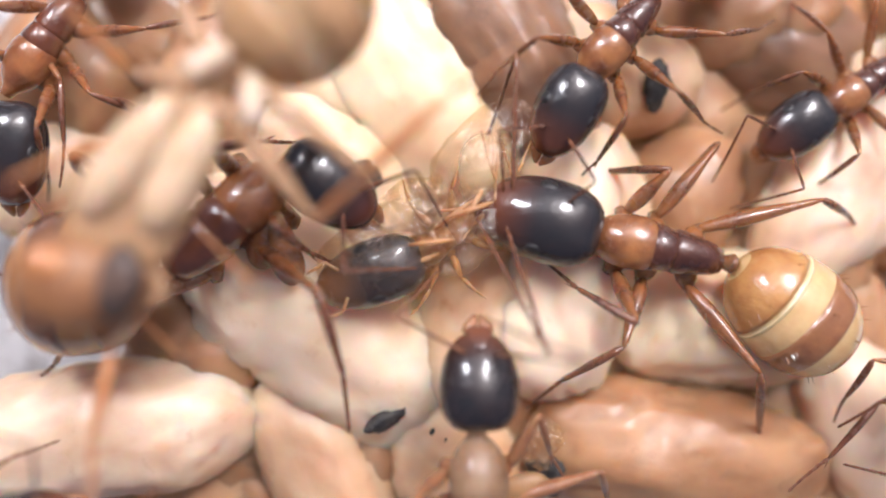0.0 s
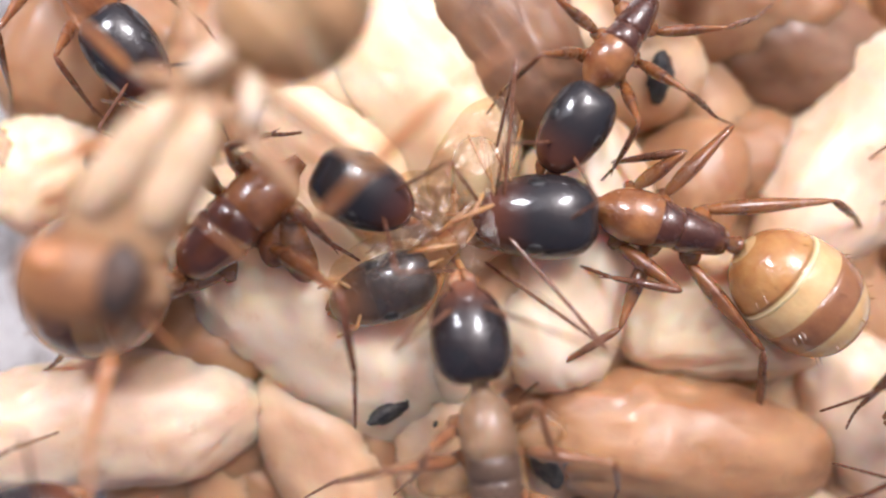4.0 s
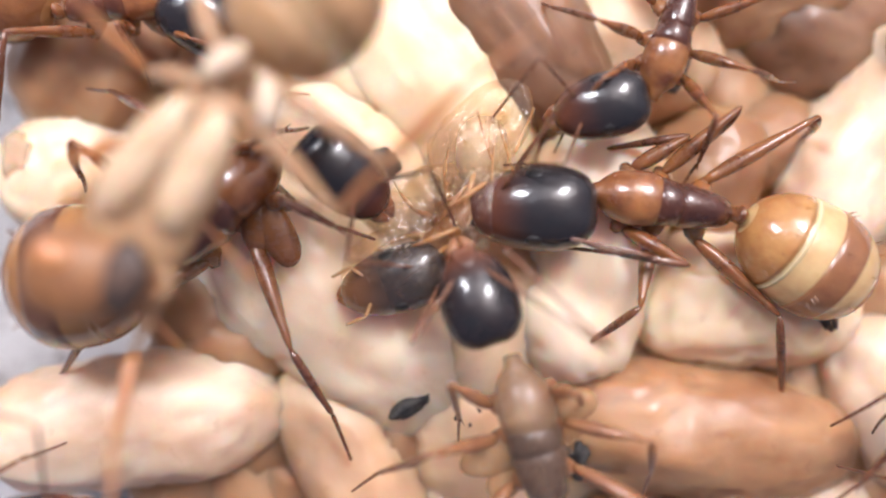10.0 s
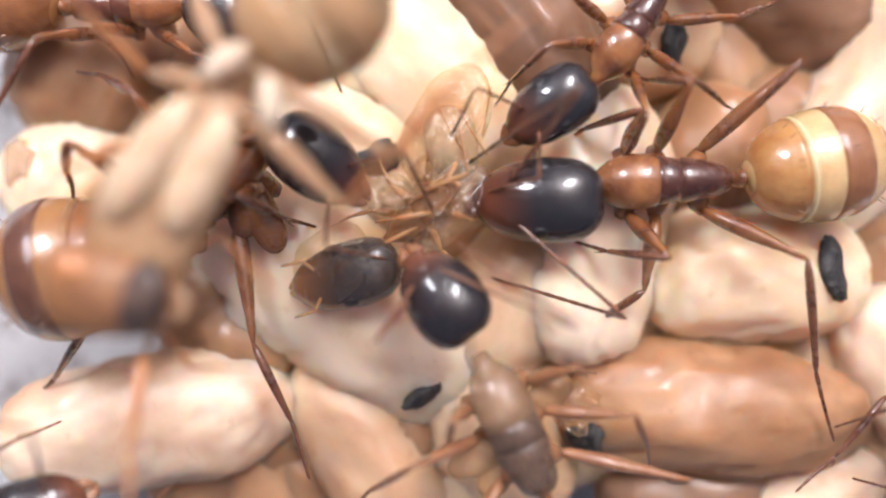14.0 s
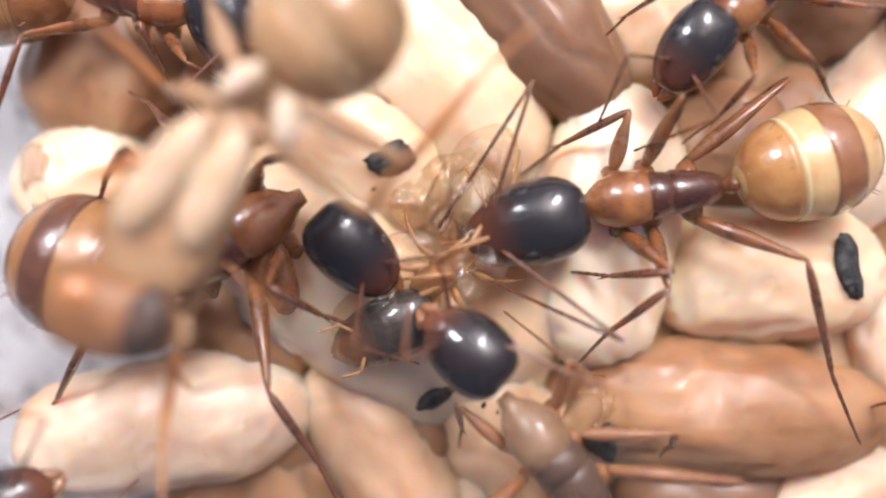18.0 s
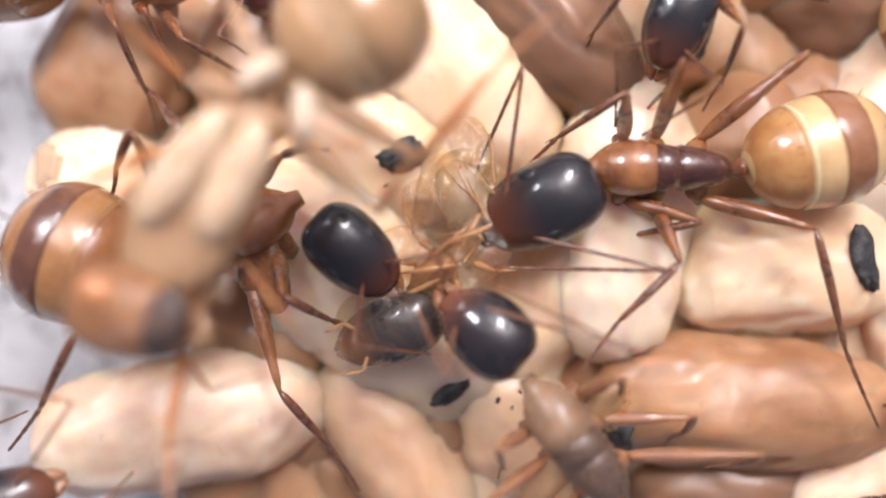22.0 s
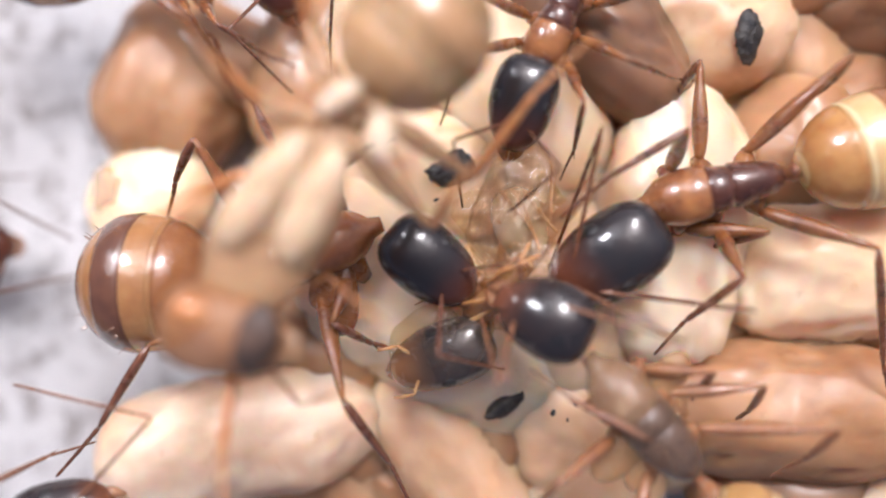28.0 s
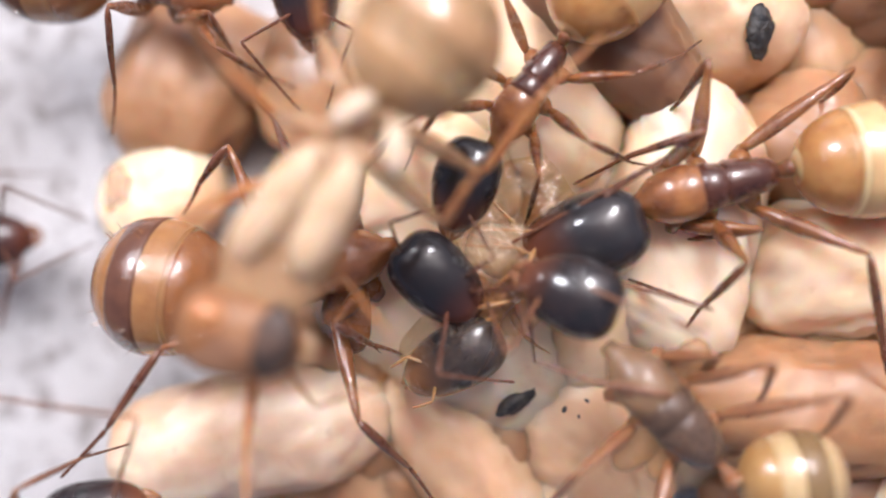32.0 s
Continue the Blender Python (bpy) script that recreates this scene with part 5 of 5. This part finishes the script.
    crawl(passing_ant, 0.0,
          [(0, 11.36, 5.62, 219.19), (1, 10.79, 5.04, 229.18), (1.5, 10.34, 4.83, 229.16), (2, 10.62, 4.56, 204.17), (2.5, 10.92, 4.51, 208.99), (3, 12.28, 5.65, 224.12), (3.5, 14.53, 5.52, 219.18), (5.5, 17.48, 3.65, 123.86), (6.5, 16.18, 6.43, 23.44), (8, 14.79, 5.91, 7.96), (9, 15.14, 6.28, 7.91), (10.5, 17.11, 6.38, 7.79), (32, 14.19, 4.64, 2.94)],
          [(0, 9.67, 4.39, 222.19), (1, 9.57, 3.5, 254.18), (1.5, 8.76, 2.98, 262.16), (2, 8.75, 3.05, 254.17), (2.5, 9.29, 3.74, 238.99), (3, 11.57, 4, 259.12), (3.5, 13.15, 3.96, 244.18), (5.5, 16.66, 5.04, 103.86), (6.5, 17.96, 6.56, 23.44), (8, 16.49, 6.01, 7.96), (9, 16.91, 6.38, 7.91), (10.5, 18.84, 6.47, 7.79), (32, 15.68, 4.55, 2.94)],
          [(0, 28.72), (2, 6.22), (3, 47.03), (5.5, -124.14), (6.5, -198.88), (8, -180.02), (32, -188.7)], head_lift=0.0)
    crawl(edge_ant, 0.0,
          [(0, -9.13, 5.04, 239.19), (1, -9.38, 4.52, 244.18), (2, -10.31, 5.46, 274.17), (3, -9.54, 5.84, 294.12), (3.5, -8.87, 6.4, 304.18), (5.5, -8.05, 7.13, 333.86), (6.5, -8.82, 7.67, 323.44), (7, -9.63, 6.78, 323.28), (8, -9.49, 6.52, 317.96), (9, -7.82, 6, 372.91), (11, -7.91, 5.9, 372.5), (13, -7.51, 5.89, 366.07), (15, -7.57, 5.95, 360.22), (18, -7.61, 6.17, 350), (20, -7.8, 6.17, 349.64), (21, -7.99, 6.41, 349.44), (23, -7.91, 7.03, 349.48), (25, -8.95, 7.66, 349.09), (28, -8.32, 7.68, 348.15), (30, -6.9, 7.81, 318.06), (32, -8.61, 7.08, 347.94)],
          [(0, -9.66, 2.21, 272.19), (1, -9.9, 1.62, 272.18), (2, -9.55, 2.59, 279.17), (2.5, -9.09, 2.96, 288.99), (3, -8.39, 3.06, 299.12), (3.5, -7.54, 3.84, 304.18), (5.5, -5.95, 6.98, 323.86), (6, -5.7, 7.14, 323.63), (6.5, -7.03, 6.08, 321.44), (7, -7.84, 4.99, 318.28), (7.5, -7.75, 4.9, 313.1), (8, -7.74, 4.8, 312.96), (8.5, -6.24, 5.51, 322.94), (9, -5.66, 5.63, 332.91), (11, -5.58, 5.5, 332.5), (13, -5.19, 5.77, 326.07), (14, -4.91, 5.51, 315.41), (15, -4.49, 5.25, 315.22), (18, -5.35, 5.51, 290), (19, -5.4, 5.5, 289.8), (20, -5.33, 5.71, 289.64), (21, -5.15, 6.2, 299.44)] + [(22, -5.04, 6.93, 299.41), (25, -5.84, 8.08, 299.09), (29, -5.61, 7.3, 288.05), (29.5, -4.98, 6.35, 278.12), (30, -5.34, 5.84, 273.06), (31, -5.38, 6.19, 273.02), (32, -5.07, 6.84, 272.94)],
          [(0, 76.05), (2, 130.81), (3, 97.62), (7, 133.56), (9, 154.69), (18, 178.3), (25, 174.74), (32, 165.72)], head_lift=0.1,
          right_hind=[(0, -10.06, 5.27, -11.33, 4.06), (6, -9.81, 4.53, -10.4, 2.48), (9, -9.75, 4.68, -10.38, 2.51), (10, -9.88, 4.73, -10.56, 1.16), (11, -9.42, 4.69, -10.56, 1.11), (12, -9.08, 4.91, -11.04, 1.24), (13, -8.72, 5.34, -10.99, 1.27), (14, -8.91, 4.71, -10.96, 1.5), (15, -8.79, 4.33, -10.13, 1.97), (18, -9.74, 4.96, -11.22, 1.17), (20, -9.11, 5.18, -10.15, 2.06), (21, -9.72, 5.21, -10.3, 2), (22, -7.83, 5.16, -7.63, 2.89), (23, -6.94, 5.24, -7.5, 3.64), (24, -6.58, 4.94, -7.17, 3.46), (25, -6.36, 5.1, -7.2, 2.79), (28, -6.93, 5.56, -7.37, 4.02), (30, -8.79, 5.8, -8.65, 4.15)] + [(31, -9.6, 5.42, -10.43, 3.47), (32, -9.36, 6.15, -10.29, 3.36)],
          right_middle=[(0, -8.56, 4.03, -8.3, 1.43), (1, -8.97, 3.23, -8.58, 1.17), (2, -8.84, 4.38, -8.33, 1.96), (3, -7.83, 5.04, -7.5, 3.65), (7, -8.35, 4, -9, 2.77), (9, -7.38, 5.23, -7.16, 4.41), (10, -7.39, 5.08, -7.08, 4.09), (11, -7.05, 5.01, -6.98, 4.59), (14, -7.83, 5.13, -7.54, 4.41), (18, -7.06, 5.23, -6.73, 3.78), (20, -6.91, 5.23, -6.73, 3.77), (21, -7.02, 5.32, -6.7, 3.71), (25, -7.93, 6.35, -7.63, 5.19), (30, -7.19, 6, -6.95, 4.82), (32, -7.31, 6.18, -7.16, 5.15)])
    crawl(corner_ant, 2.5,
          [(0, -10.16, -7.09, 19.19), (7, -10.40, -7.03, 18.28), (11, -10.83, -7.39, 17.5), (15, -11.26, -6.58, 20.22), (18, -12.27, -6.69, 25), (21, -12.67, -6.62, 24.44), (25, -12.79, -6.36, 9.09), (28, -13.12, -6.29, 8.15), (32, -12.67, -6.30, 5.94)],
          [(0, -7.77, -6.11, 24.19), (7, -7.95, -6.13, 23.28), (11, -8.30, -6.43, 20.5), (15, -8.82, -5.71, 22.22), (18, -9.79, -5.70, 25), (21, -10.07, -5.70, 24.44), (24, -10.33, -5.73, 19.73), (25, -10.10, -5.58, 14.09), (28, -10.29, -5.56, 13.15), (30, -10.51, -5.56, 10.06), (32, -9.81, -5.63, 9.94)],
          [(0, -170.23), (32, -176.22)], head_lift=0,
          left_feeler=[(0, -6.76, -3.79, -9.97, -3.55), (13, -7.65, -3.61, -11.07, -3.31), (18, -7.93, -3.38, -11.39, -3.04), (20, -8.18, -3.19, -11.63, -2.89), (22, -8.04, -3.21, -11.42, -2.91), (24, -7.98, -3.24, -11.28, -2.96), (25, -7.93, -3.28, -11.42, -2.72), (28, -7.82, -3.23, -11.41, -2.57), (32, -8.03, -3.15, -11.74, -2.65)])
    crawl(outer_ant, 1.5,
          [(0, 15.12, -1.69, 199.19), (11, 14.22, -2.43, 192.5), (15, 14.33, -3.77, 195.22), (17.5, 14.87, -5.57, 200.31), (32, 13.63, -5.76, 197.94)],
          [(0, 13.36, -2.21, 199.19), (11, 12.51, -2.89, 197.5), (15, 12.61, -4.16, 200.22), (17.5, 13.18, -5.84, 210.31), (32, 11.88, -5.99, 197.94)],
          [(0, 5.86), (32, -22.88)], head_lift=0.0,
          right_front=[(0, 11.16, -1.25, 11.08, -3.03), (32, 10.57, -4.16, 10.19, -4.91)],
          left_front=[(0, 11.35, -2.22, 9.92, -4.75), (2, 11.3, -2.26, 9.87, -4.79), (3, 11.75, -3.45, 10.29, -5.16), (7, 11.81, -3.38, 10.24, -5.61), (11, 10.64, -2.9, 9.11, -5.49), (14, 10.45, -3.34, 8.76, -5.94), (15, 10.41, -4.15, 9.12, -6.03), (17.5, 11.02, -5.48, 10.46, -6.89), (32, 9.93, -5.61, 9.25, -6.96)])
    crawl(waiting_ant, -1.9,
          [(0, -17.45, 0.97, 2.0), (30, -17.45, 0.97, 2.0), (32, -17.35, 1.02, 2.0)],
          [(0, -15.05, 0.82, -4.0), (28, -15.05, 0.82, -4.0), (30, -14.95, 0.92, 0.0), (32, -14.90, 0.87, 6.0)],
          [(0, 182.0), (32, 182.0)],
          right_front=[(0, -12.53, 0.40, -15.01, -1.75), (32, -12.53, 0.40, -15.01, -1.75)])
    crawl(pale_ant, 4.6,
          [(0, -4.01, 3.15, 242.19), (3, -4.05, 2.97, 242.12), (7, -4, 3.06, 241.28), (9, -4.03, 2.85, 240.91), (11, -4.05, 3.12, 240.5), (13, -3.94, 3.16, 239.07), (15, -4.01, 2.74, 240.22), (18, -3.92, 2.67, 238), (20, -3.97, 2.76, 237.64), (21, -3.83, 2.82, 237.44), (23, -3.71, 2.75, 237.48), (24, -3.73, 2.84, 237.73), (25, -3.43, 2.53, 237.09), (28, -3.23, 2.62, 236.15), (30, -3.28, 2.57, 236.06), (32, -3.16, 2.35, 235.94)],
          [(0, -5.98, -0.62, -0.81), (8, -6.06, -0.76, -2.04), (9, -6.23, -0.66, -2.09), (11, -6.41, -0.62, -5.5), (13, -6.17, -0.68, -8.93), (15, -6.08, -1, -14.78), (18, -6.35, -1.24, -15), (20, -6.33, -1.19, -15.36), (21, -6.32, -1.24, -15.56), (23, -6.21, -1.26, -15.52), (24, -5.9, -1.2, -15.27), (25, -5.67, -1.29, -15.91), (28, -5.6, -1.27, -13.85), (30, -5.6, -1.26, -13.94), (32, -5.49, -1.37, -14.06)],
          [(0, 43.08), (7, 50.22), (9, 54.48), (11, 42.05), (13, 43.23), (15, 33.09), (18, 37.69), (21, 31.79), (24, 29.21), (25, 43.71), (28, 44.28), (32, 48.66)], roll=180, bend=-1.0, head_lift=0.3, head_pitch=0,
          right_front=[(0, -5.56, -2.15, -5.78, -5.08), (32, -5.56, -2.15, -5.78, -5.08)],
          right_hind=[(0, -0.69, 1.74, 1.69, 4.52), (32, -0.69, 1.74, 1.69, 4.52)],
          right_middle=[(0, -1.56, 0.66, -0.51, 1.98), (32, -1.56, 0.66, -0.51, 1.98)])


motions()
